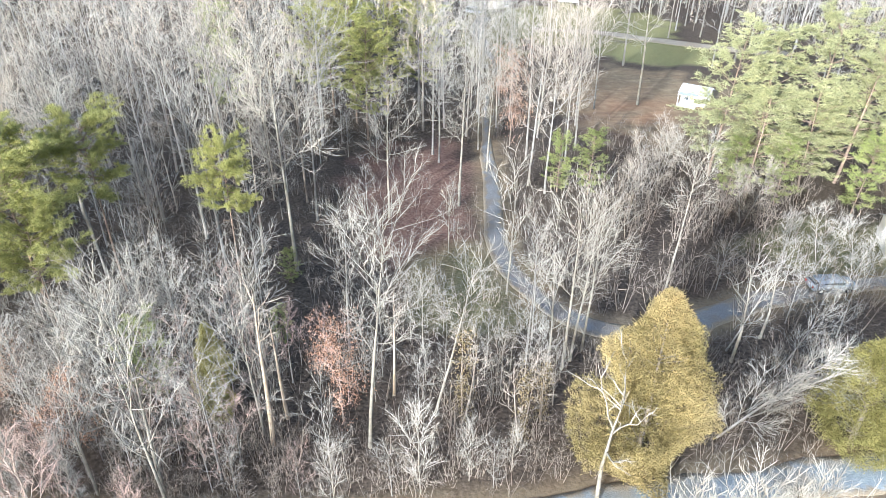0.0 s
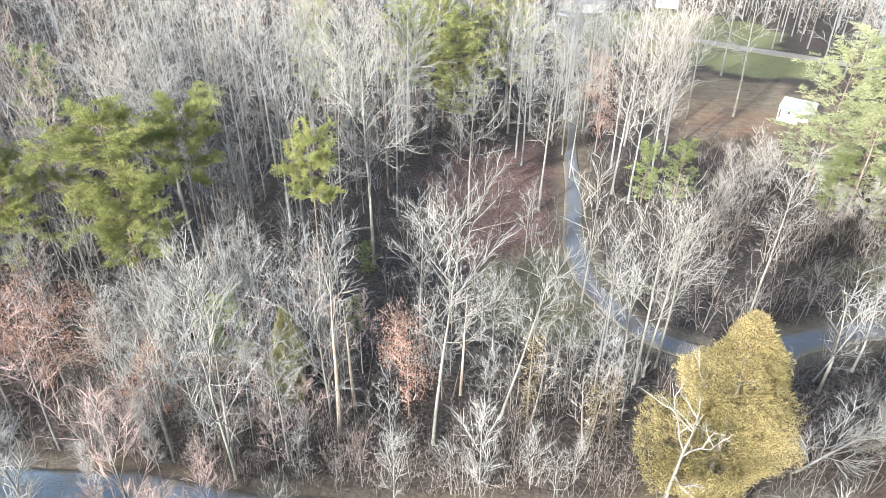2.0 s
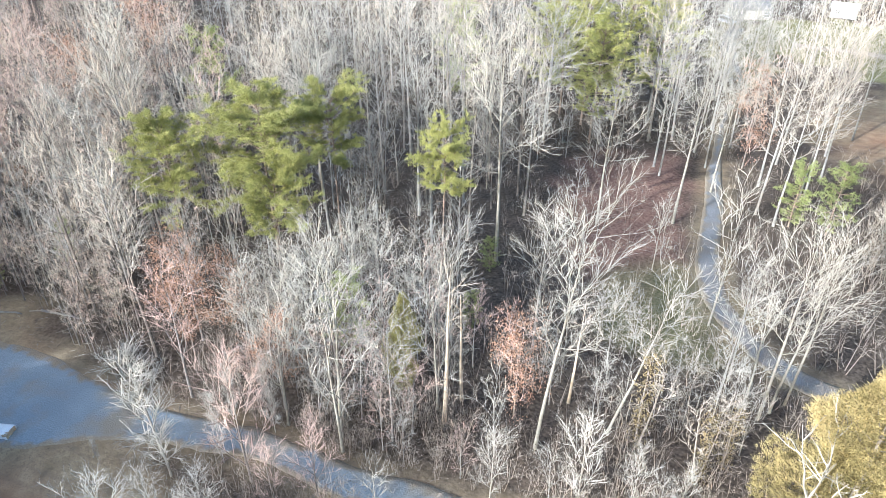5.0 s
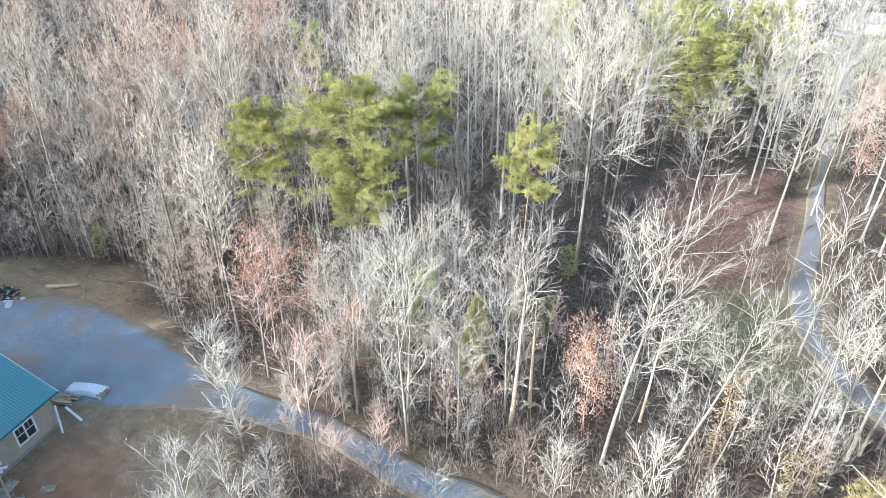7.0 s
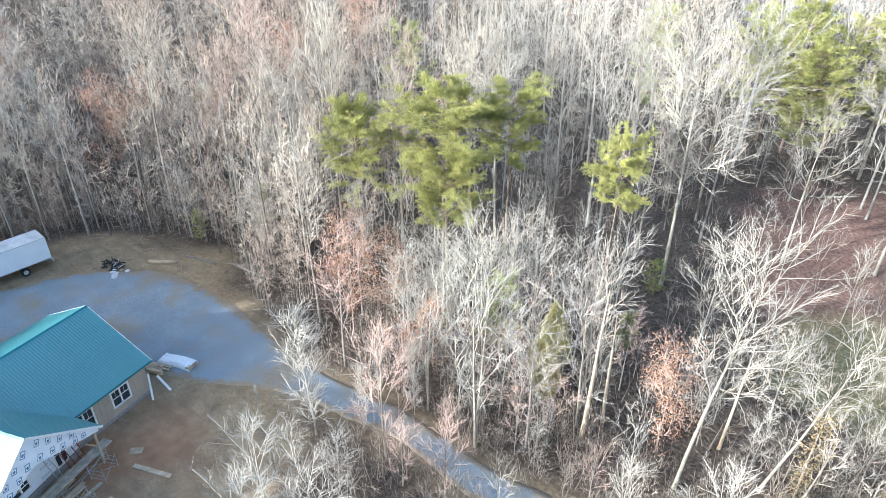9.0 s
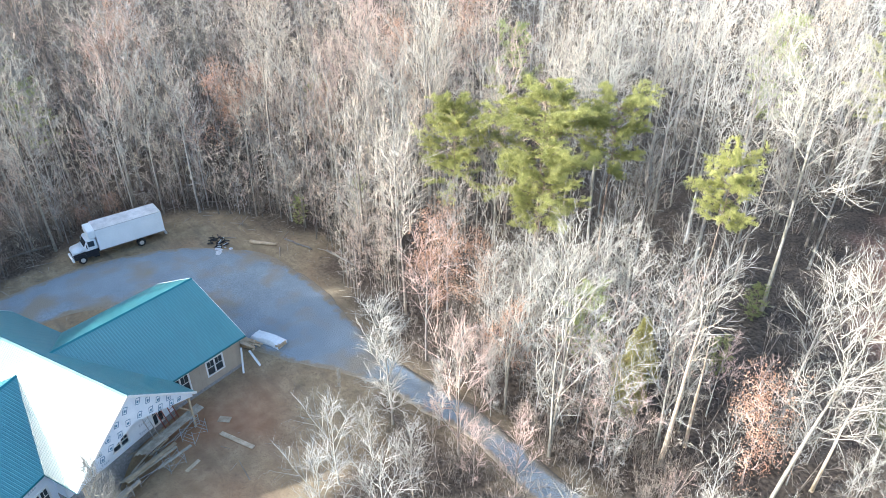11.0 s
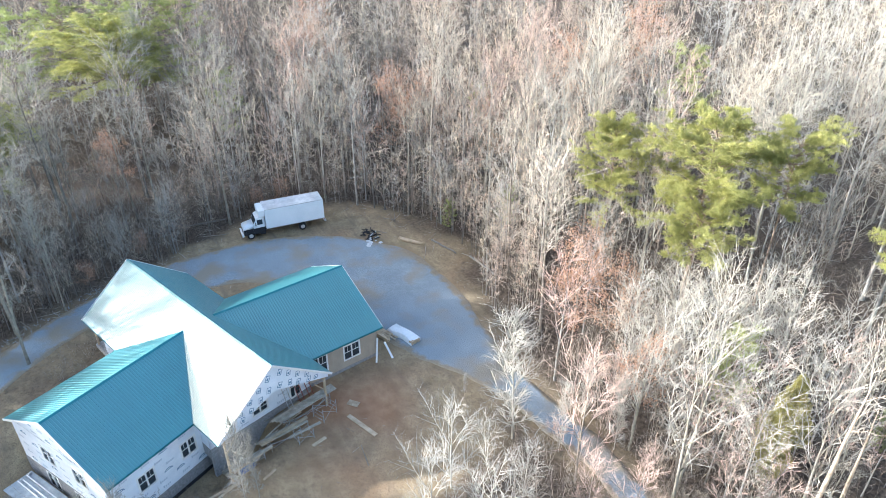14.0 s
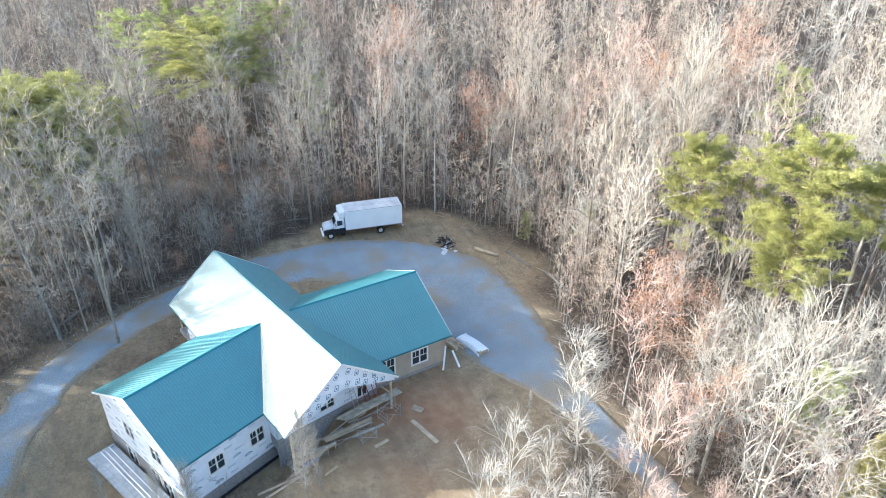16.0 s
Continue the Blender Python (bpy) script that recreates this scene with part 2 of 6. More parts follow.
def land(x, y):
    """Height of the ground: a valley floor that climbs to a wooded hill beyond the yard."""
    x, y = np.asarray(x, float), np.asarray(y, float)
    s = -0.93 * x + 0.36 * y - 88
    hill = 0.24 * (np.sqrt(s * s + 90) + s) / 2
    hill = 30 * (1 - np.exp(-hill / 30))
    far = 26 * smooth_step(230, 700, np.hypot(x, y))
    # the yard drops away below the front wing
    u = -0.488 * (x + 42.57) + 0.873 * (y + 8.38)
    v = -0.873 * (x + 42.57) - 0.488 * (y + 8.38)
    drop = smooth_step(-20, -9, u) * smooth_step(4, 0, u) * smooth_step(-17, -9, v)
    trench = smooth_step(-2, 1, u) * smooth_step(13.5, 10.5, u) * smooth_step(-11, -8, v)
    drop = 2.4 * np.maximum(drop, trench) * smooth_step(9, 5, v)
    hill = hill - drop
    rough = 0.16 * np.sin(x * 0.21 + 1.3 * np.sin(y * 0.13)) * np.cos(y * 0.18 + 0.7) * smooth_step(30, 120, np.hypot(x + 45, y - 10))
    return hill + far + rough


def ground_at(x, y):
    return float(land(x, y))


def spline(points, step=0.8):
    """A smooth line through the rows of points."""
    p = np.asarray(points, float)
    p = np.vstack([2 * p[0] - p[1], p, 2 * p[-1] - p[-2]])
    out = []
    for i in range(1, len(p) - 2):
        n = max(2, int(np.hypot(*(p[i + 1] - p[i])[:2]) / step))
        for t in np.linspace(0, 1, n, endpoint=False):
            a, b, c, d = p[i - 1], p[i], p[i + 1], p[i + 2]
            out.append(0.5 * (2 * b + (c - a) * t + (2 * a - 5 * b + 4 * c - d) * t * t + (3 * b - a - 3 * c + d) * t ** 3))
    out.append(p[-2])
    return np.array(out)


# middle of each way and half its width
DRIVE = spline([(-38, -24, 2.2), (-47.7, -19.2, 2.1), (-54.5, -16.4, 2.1), (-58.9, -13, 2.1), (-62, -9.4, 2.2), (-64.6, -5.6, 2.3), (-67, 0, 2.8),
                (-67.6, 6, 3.6), (-67.2, 12, 4.4), (-64.5, 18.5, 5.6), (-57.5, 23.2, 6.4), (-50.5, 24.6, 5.6), (-45, 24.9, 4.4), (-40, 25.8, 2.9),
                (-35.5, 26.7, 1.9), (-30, 27.4, 1.6), (-25, 27.8, 1.5), (-16, 27.3, 1.5), (-5, 28, 1.5), (6, 29.6, 1.5), (16, 31.3, 1.6), (31, 34, 1.8), (48, 38, 1.9), (70, 44, 1.9)])
LANE = spline([(8, 184, 2.2), (6, 166, 1.8), (8.6, 138, 0.5), (6.2, 117, 0.5), (5.4, 98, 0.8), (5.5, 81.5, 1.3), (5.3, 70.6, 1.3), (5.8, 64, 1.3), (7, 59.5, 1.3),
               (8.8, 56, 1.3), (11, 53, 1.3), (14.5, 50.6, 1.3), (21, 49.2, 1.4), (25.2, 52.4, 1.5), (31, 55.2, 1.4), (37, 57, 1.3), (47, 59.4, 1.3), (70, 62, 1.3)])
LOOP = spline([(20, 172, 1.6), (36, 167.6, 2.2), (46, 162.5, 2.6), (55.5, 157.7, 2.4), (75, 150, 2.0)])


def near_way(x, y):
    """How far a place lies outside the nearest way."""
    return min(float(np.min(np.hypot(w[:, 0] - x, w[:, 1] - y) - w[:, 2])) for w in (DRIVE, LANE, LOOP))


def axis_steps(lo, hi, step):
    inner = list(np.arange(lo, hi + step / 2, step))
    out, d = [], step
    while d < 400:
        d *= 1.5
        out.append(d)
    up, dn = [inner[-1]], [inner[0]]
    for d in out:
        up.append(up[-1] + d)
        dn.append(dn[-1] - d)
    return np.array(dn[:0:-1] + inner + up[1:])


def bare_yard(x, y):
    """Where the woods were cleared and the dirt is bare: round the new house."""
    e = ((x + 59) / 21.5) ** 2 + ((y - 9) / 26.0) ** 2
    e2 = ((x + 42) / 15.0) ** 2 + ((y - 13) / 15.0) ** 2
    e3 = ((x + 48) / 13.0) ** 2 + ((y + 12) / 12.0) ** 2
    # the woods come down to the drive along its outer side
    outer = 1 + 0.12 * (-78.5 + 0.536 * (16 - y) - x)
    return np.maximum(np.minimum(np.minimum(e, e2), e3), outer)


def lawn(x, y):
    return np.minimum(np.minimum(((x - 30) / 26.0) ** 2 + ((y - 178) / 22.0) ** 2, ((x - 46) / 14.0) ** 2 + ((y - 150) / 10.0) ** 2), ((x - 9) / 8.0) ** 2 + ((y - 165) / 26.0) ** 2)


def glade(x, y):
    return np.minimum(((x + 5) / 10.5) ** 2 + ((y - 84) / 14.5) ** 2, ((x + 3) / 9.5) ** 2 + ((y - 68) / 10.0) ** 2)


def cabin_ground(x, y):
    return ((x - 37) / 17.0) ** 2 + ((y - 116) / 22.0) ** 2


def build_ground():
    xs, ys = axis_steps(-170, 100, 1.25), axis_steps(-60, 215, 1.25)
    gx, gy = np.meshgrid(xs, ys)
    gz = land(gx, gy)
    nx, ny = len(xs), len(ys)
    verts = np.stack([gx, gy, gz], -1).reshape(-1, 3)
    i = np.arange(nx * ny).reshape(ny, nx)
    a, b, c, d = i[:-1, :-1].ravel(), i[:-1, 1:].ravel(), i[1:, 1:].ravel(), i[1:, :-1].ravel()
    tris = np.concatenate([np.stack([a, b, c], 1), np.stack([a, c, d], 1)])
    me = fast_mesh("ground", verts, tris, [ground_mat], smooth=True)
    zone = me.attributes.new("zone", 'FLOAT_COLOR', 'POINT')
    fx, fy = gx.ravel(), gy.ravel()
    wob = 0.22 * np.sin(fx * 0.55 + 1.5 * np.sin(fy * 0.31)) + 0.16 * np.sin(fy * 0.83 + np.sin(fx * 0.47))
    dirt = 1 - smooth_step(0.85, 1.12, bare_yard(fx, fy) + 0.4 * wob)
    dirt = np.maximum(dirt, 0.9 * (1 - smooth_step(0.7, 1.3, cabin_ground(fx, fy) + wob)))
    near = np.min(np.stack([np.min(np.hypot(fx[:, None] - w[None, ::3, 0], fy[:, None] - w[None, ::3, 1]) - w[None, ::3, 2], 1) for w in (DRIVE, LANE)]), 0)
    dirt = np.maximum(dirt, 0.75 * (1 - smooth_step(0.2, 2.2, near + wob)))
    dirt *= 1 - 0.85 * np.exp(-((fx + 57.5 + 0.45 * (fy + 5)) / 4.0) ** 2 - ((fy + 5) / 7.5) ** 2) * np.clip(1 + 2 * wob, 0, 1)
    grass = 1 - smooth_step(0.8, 1.25, lawn(fx, fy) + wob)
    grass = np.maximum(grass, 0.55 * (1 - smooth_step(0.6, 1.3, ((fx - 2) / 7.0) ** 2 + ((fy - 58) / 9.0) ** 2 + wob)))
    grass = np.maximum(grass, 0.6 * (1 - smooth_step(0.6, 1.3, ((fx - 47) / 14.0) ** 2 + ((fy - 66) / 7.0) ** 2 + wob)))
    red = 1 - smooth_step(0.35, 1.05, glade(fx, fy) + wob)
    clay = np.exp(-((fx + 39.5) / 6.5) ** 2 - ((fy - 13.0) / 5.0) ** 2) * np.clip(0.8 + 1.4 * wob, 0, 1)
    clay = np.maximum(clay, 0.5 * np.exp(-((fx + 37.5) / 4.5) ** 2 - ((fy - 15.5 + 0.5 * (fx + 37.5)) / 0.9) ** 2))
    clay = np.maximum(clay, 0.7 * np.exp(-((fx - 32.0) / 8.0) ** 2 - ((fy - 112.0) / 11.0) ** 2) * np.clip(0.8 + 1.4 * wob, 0, 1))
    zone.data.foreach_set("color", np.stack([dirt, grass, red, np.clip(clay, 0, 1)], 1).astype(np.float32).ravel())
    return tagged(new("ground", me), "brown leaf-littered valley floor with bare dirt and grass patches", "ground", kind="structure")


def mixer(nodes, links, fac, a, b):
    mx = nodes.new("ShaderNodeMix")
    mx.data_type = 'RGBA'
    for sock, v in (("Factor", fac), ("A", a), ("B", b)):
        if isinstance(v, (tuple, float, int)):
            mx.inputs[sock].default_value = (*v, 1) if isinstance(v, tuple) else v
        else:
            links.new(v, mx.inputs[sock])
    return mx.outputs["Result"]


def noise_node(nodes, links, vec, scale, lo=0.35, hi=0.65, detail=6):
    t = nodes.new("ShaderNodeTexNoise")
    t.inputs["Scale"].default_value, t.inputs["Detail"].default_value = scale, detail
    links.new(vec, t.inputs["Vector"])
    r = nodes.new("ShaderNodeMapRange")
    r.inputs["From Min"].default_value, r.inputs["From Max"].default_value = lo, hi
    links.new(t.outputs["Fac"], r.inputs["Value"])
    return r.outputs["Result"]


def make_ground_mat():
    m = bpy.data.materials.new("leaf_litter_ground")
    m.use_nodes = True
    n, l = m.node_tree.nodes, m.node_tree.links
    b = n["Principled BSDF"]
    co = n.new("ShaderNodeTexCoord").outputs["Object"]
    at = n.new("ShaderNodeAttribute")
    at.attribute_name = "zone"
    sep = n.new("ShaderNodeSeparateColor")
    l.new(at.outputs["Color"], sep.inputs["Color"])
    grain = noise_node(n, l, co, 3.5, 0.3, 0.7)
    patch = noise_node(n, l, co, 0.12, 0.35, 0.65)
    mid = noise_node(n, l, co, 0.6, 0.35, 0.65)
    litter = mixer(n, l, grain, (0.038, 0.03, 0.024), (0.135, 0.106, 0.083))
    litter = mixer(n, l, patch, litter, mixer(n, l, grain, (0.055, 0.043, 0.032), (0.175, 0.136, 0.10)))
    dirt = mixer(n, l, mid, (0.262, 0.20, 0.118), (0.40, 0.312, 0.192))
    dirt = mixer(n, l, noise_node(n, l, co, 0.16, 0.45, 0.75), dirt, mixer(n, l, grain, (0.25, 0.16, 0.09), (0.375, 0.255, 0.152)))
    streak = n.new("ShaderNodeMapping")
    streak.inputs["Rotation"].default_value = (0, 0, 0.5)
    streak.inputs["Scale"].default_value = (0.25, 1.6, 1)
    l.new(co, streak.inputs["Vector"])
    dirt = mixer(n, l, noise_node(n, l, streak.outputs["Vector"], 0.7, 0.52, 0.8), dirt, (0.18, 0.14, 0.10))
    dirt = mixer(n, l, noise_node(n, l, co, 2.2, 0.5, 0.8), dirt, (0.235, 0.18, 0.115))
    dirt = mixer(n, l, noise_node(n, l, co, 11.0, 0.46, 0.72), dirt, mixer(n, l, grain, (0.13, 0.10, 0.07), (0.26, 0.205, 0.14)))
    dirt = mixer(n, l, noise_node(n, l, co, 0.7, 0.60, 0.85), dirt, litter)
    grass = mixer(n, l, grain, (0.15, 0.15, 0.06), (0.33, 0.305, 0.145))
    red = mixer(n, l, grain, (0.13, 0.075, 0.055), (0.30, 0.185, 0.14))
    col = mixer(n, l, sep.outputs["Blue"], litter, red)
    col = mixer(n, l, sep.outputs["Green"], col, grass)
    col = mixer(n, l, sep.outputs["Red"], col, dirt)
    col = mixer(n, l, at.outputs["Alpha"], col, mixer(n, l, mid, (0.30, 0.15, 0.08), (0.42, 0.245, 0.14)))
    l.new(col, b.inputs["Base Color"])
    b.inputs["Roughness"].default_value = 0.95
    b.inputs["Specular IOR Level"].default_value = 0.15
    bp = n.new("ShaderNodeBump")
    bp.inputs["Strength"].default_value, bp.inputs["Distance"].default_value = 0.5, 0.04
    l.new(grain, bp.inputs["Height"])
    l.new(bp.outputs["Normal"], b.inputs["Normal"])
    return m


def make_gravel_mat(name, stone_a, stone_b, earth):
    m = bpy.data.materials.new(name)
    m.use_nodes = True
    n, l = m.node_tree.nodes, m.node_tree.links
    b = n["Principled BSDF"]
    co = n.new("ShaderNodeTexCoord").outputs["Object"]
    fine = noise_node(n, l, co, 9.0, 0.3, 0.7)
    wear = noise_node(n, l, co, 0.35, 0.40, 0.68, 9)
    spots = noise_node(n, l, co, 0.22, 0.47, 0.64, 10)
    col = mixer(n, l, fine, stone_a, stone_b)
    col = mixer(n, l, wear, col, mixer(n, l, fine, tuple(v * 1.12 for v in stone_a), tuple(v * 1.2 for v in stone_b)))
    mul = n.new("ShaderNodeMath")
    mul.operation = 'MULTIPLY'
    mul.inputs[1].default_value = 0.75
    l.new(spots, mul.inputs[0])
    col = mixer(n, l, mul.outputs[0], col, earth)
    at = n.new("ShaderNodeAttribute")
    at.attribute_name = "edge"
    add = n.new("ShaderNodeMath")
    add.operation = 'MULTIPLY_ADD'
    l.new(noise_node(n, l, co, 0.8, 0.25, 0.75), add.inputs[0])
    add.inputs[1].default_value = 0.9
    l.new(at.outputs["Fac"], add.inputs[2])
    cut = n.new("ShaderNodeMapRange")
    cut.inputs["From Min"].default_value, cut.inputs["From Max"].default_value = 0.85, 1.25
    l.new(add.outputs[0], cut.inputs["Value"])
    col = mixer(n, l, cut.outputs["Result"], col, mixer(n, l, fine, (0.22, 0.175, 0.12), (0.35, 0.285, 0.20)))
    l.new(col, b.inputs["Base Color"])
    b.inputs["Roughness"].default_value = 0.9
    bp = n.new("ShaderNodeBump")
    bp.inputs["Strength"].default_value, bp.inputs["Distance"].default_value = 0.6, 0.04
    l.new(fine, bp.inputs["Height"])
    l.new(bp.outputs["Normal"], b.inputs["Normal"])
    return m


ground_mat = make_ground_mat()
gravel_mat = make_gravel_mat("blue_grey_gravel", (0.165, 0.20, 0.23), (0.29, 0.335, 0.37), (0.29, 0.23, 0.15))
dirt_way_mat = make_gravel_mat("tan_dirt_track", (0.30, 0.255, 0.19), (0.44, 0.385, 0.30), (0.34, 0.28, 0.20))
lane_mat = make_gravel_mat("grey_lane_gravel", (0.165, 0.163, 0.16), (0.29, 0.285, 0.28), (0.24, 0.195, 0.145))


def build_way(name, line, mat, label, lift, rag=0.35):
    """A gravel way laid on the land, with ragged edges and a little crown."""
    rng = np.random.RandomState(int(abs(line[3, 0]) * 10))
    d = np.gradient(line[:, :2], axis=0)
    d /= np.hypot(d[:, 0], d[:, 1])[:, None]
    nrm = np.stack([-d[:, 1], d[:, 0]], 1)
    ks = np.array([-1, -0.97, -0.7, -0.35, 0, 0.35, 0.7, 0.97, 1])
    n = len(line)
    wl, wr = [np.convolve(rng.normal(0, 1, n + 4), np.ones(5) / 5, 'valid') * rag for _ in (0, 1)]
    verts = []
    for j, k in enumerate(ks):
        w = line[:, 2] + (wl if k < 0 else wr)
        p = line[:, :2] + nrm * (k * w)[:, None]
        z = land(p[:, 0], p[:, 1]) + (lift - 0.075 if abs(k) == 1 else lift + 0.03 * (1 - abs(k)))
        verts.append(np.column_stack([p, z]))
    verts = np.stack(verts, 1).reshape(-1, 3)
    i = np.arange(n * len(ks)).reshape(n, len(ks))
    a, b, c, e = i[:-1, :-1].ravel(), i[1:, :-1].ravel(), i[1:, 1:].ravel(), i[:-1, 1:].ravel()
    tris = np.concatenate([np.stack([a, c, b], 1), np.stack([a, e, c], 1)])
    me = fast_mesh(name, verts, tris, [mat], smooth=True)
    edge = me.attributes.new("edge", 'FLOAT', 'POINT')
    near_edge = np.clip((1 - np.tile(np.abs(ks), n)) * np.repeat(line[:, 2], len(ks)) / 1.1, 0, 1)
    edge.data.foreach_set("value", (1 - near_edge).astype(np.float32))
    return tagged(new(name, me), label, "road", kind="structure")


ground = build_ground()
build_way("road", DRIVE, gravel_mat, "blue-grey gravel drive with tan dirt patches", 0.06)
build_way("road_lane", LANE, lane_mat, "pale grey gravel lane winding through bare woods", 0.065, 0.22)
build_way("road_loop", LOOP, dirt_way_mat, "pale gravel drive beside the far lawn", 0.07, 0.3)


# ---- trees ----
class Wood:
    """Gathers tapered tubes and leaves as triangles."""

    def __init__(self):
        self.v, self.t, self.n = [], [], 0

    def tube(self, pts, rad, sides):
        pts, rad = np.asarray(pts, float), np.asarray(rad, float)
        k = len(pts)
        d = np.gradient(pts, axis=0)
        d /= np.linalg.norm(d, axis=1)[:, None] + 1e-9
        ref = np.where(np.abs(d[:, 2:3]) > 0.8, [[1.0, 0.2, 0]], [[0, 0.1, 1.0]])
        u = np.cross(d, ref)
        u /= np.linalg.norm(u, axis=1)[:, None] + 1e-9
        w = np.cross(d, u)
        a = np.arange(sides) * 2 * math.pi / sides
        ring = pts[:, None] + rad[:, None, None] * (np.cos(a)[None, :, None] * u[:, None] + np.sin(a)[None, :, None] * w[:, None])
        self.v.append(ring.reshape(-1, 3))
        i = self.n + np.arange(k * sides).reshape(k, sides)
        j = np.roll(i, -1, 1)
        p, q, r, s = i[:-1].ravel(), j[:-1].ravel(), j[1:].ravel(), i[1:].ravel()
        self.t += [np.stack([p, q, r], 1), np.stack([p, r, s], 1)]
        self.n += k * sides

    def tubes(self, lines, r0, r1, sides):
        """Many tapered tubes with as many points each."""
        m, k = lines.shape[:2]
        d = np.gradient(lines, axis=1)
        d /= np.linalg.norm(d, axis=2, keepdims=True) + 1e-9
        u = np.cross(d, np.where(np.abs(d[..., 2:3]) > 0.8, [[[1.0, 0.2, 0]]], [[[0, 0.1, 1.0]]]))
        u /= np.linalg.norm(u, axis=2, keepdims=True) + 1e-9
        w = np.cross(d, u)
        rad = (r0[:, None] + (r1 - r0)[:, None] * np.linspace(0, 1, k)[None])[..., None, None]
        a = np.arange(sides) * 2 * math.pi / sides
        ring = lines[:, :, None] + rad * (np.cos(a)[:, None] * u[:, :, None] + np.sin(a)[:, None] * w[:, :, None])
        self.v.append(ring.reshape(-1, 3))
        i = self.n + np.arange(m * k * sides).reshape(m, k, sides)
        j = np.roll(i, -1, 2)
        p, q, r, s = i[:, :-1].ravel(), j[:, :-1].ravel(), j[:, 1:].ravel(), i[:, 1:].ravel()
        self.t += [np.stack([p, q, r], 1), np.stack([p, r, s], 1)]
        self.n += m * k * sides

    def spikes(self, a, b, r):
        """Many thin twigs, each a three-sided spike from a to b."""
        a, b = np.asarray(a, float), np.asarray(b, float)
        m = len(a)
        d = b - a
        u = np.cross(d, [0.31, 0.52, 0.79])
        u /= np.linalg.norm(u, axis=1)[:, None] + 1e-9
        w = np.cross(d, u)
        w /= np.linalg.norm(w, axis=1)[:, None] + 1e-9
        r = np.broadcast_to(np.asarray(r, float), (m,))[:, None]
        q = np.stack([a + r * u, a + r * (-0.5 * u + 0.866 * w), a + r * (-0.5 * u - 0.866 * w), b], 1)
        self.v.append(q.reshape(-1, 3))
        i = self.n + 4 * np.arange(m)
        self.t += [np.stack([i, i + 1, i + 3], 1), np.stack([i + 1, i + 2, i + 3], 1), np.stack([i + 2, i, i + 3], 1)]
        self.n += 4 * m

    def blades(self, a, d, side, length, width):
        """Leaf blades: a flat kite each."""
        a = np.asarray(a, float)
        m = len(a)
        d = d / (np.linalg.norm(d, axis=1)[:, None] + 1e-9)
        s = np.cross(d, side)
        s /= np.linalg.norm(s, axis=1)[:, None] + 1e-9
        length, width = np.broadcast_to(length, (m,))[:, None], np.broadcast_to(width, (m,))[:, None]
        q = np.stack([a, a + d * length * 0.45 + s * width / 2, a + d * length, a + d * length * 0.45 - s * width / 2], 1)
        self.v.append(q.reshape(-1, 3))
        i = self.n + 4 * np.arange(m)
        self.t += [np.stack([i, i + 1, i + 2], 1), np.stack([i, i + 2, i + 3], 1)]
        self.n += 4 * m

    def needles(self, a, d, side, length, width):
        """Needle sprays: one slim triangle each."""
        m = len(a)
        d = d / (np.linalg.norm(d, axis=1)[:, None] + 1e-9)
        s = np.cross(d, side)
        s /= np.linalg.norm(s, axis=1)[:, None] + 1e-9
        q = np.stack([a - s * width / 2, a + s * width / 2, a + d * np.broadcast_to(length, (m,))[:, None]], 1)
        self.v.append(q.reshape(-1, 3))
        self.t.append(self.n + np.arange(3 * m).reshape(m, 3))
        self.n += 3 * m

    def arrays(self):
        return np.concatenate(self.v), np.concatenate(self.t)

    def mesh(self, name, mat, smooth=False):
        v, t = self.arrays()
        return fast_mesh(name, v, t, [mat], smooth=smooth)


def unit(v):
    return v / (np.linalg.norm(v) + 1e-9)


def grow(rng, start, way, length, r0, r1, steps, wander, lift):
    """A wandering line that bends upwards."""
    pts, d = [np.array(start, float)], unit(np.array(way, float))
    for _ in range(steps):
        d = unit(d + rng.normal(0, wander, 3) + np.array([0, 0, lift]))
        pts.append(pts[-1] + d * length / steps)
    return np.array(pts), np.linspace(r0, r1, steps + 1)


def along(pts, f):
    k = f * (len(pts) - 1)
    i = min(int(k), len(pts) - 2)
    return pts[i] + (pts[i + 1] - pts[i]) * (k - i), unit(pts[i + 1] - pts[i])


def normed(v):
    return v / (np.linalg.norm(v, axis=-1, keepdims=True) + 1e-9)


def grow_many(rng, start, way, length, steps, wander, lift):
    """Many wandering lines at once, bending upwards: an array of lines by points."""
    pts, d = [start], normed(way)
    for _ in range(steps):
        d = normed(d + rng.normal(0, wander, d.shape) + np.array([0, 0, lift]))
        pts.append(pts[-1] + d * (length / steps)[:, None])
    return np.stack(pts, 1)


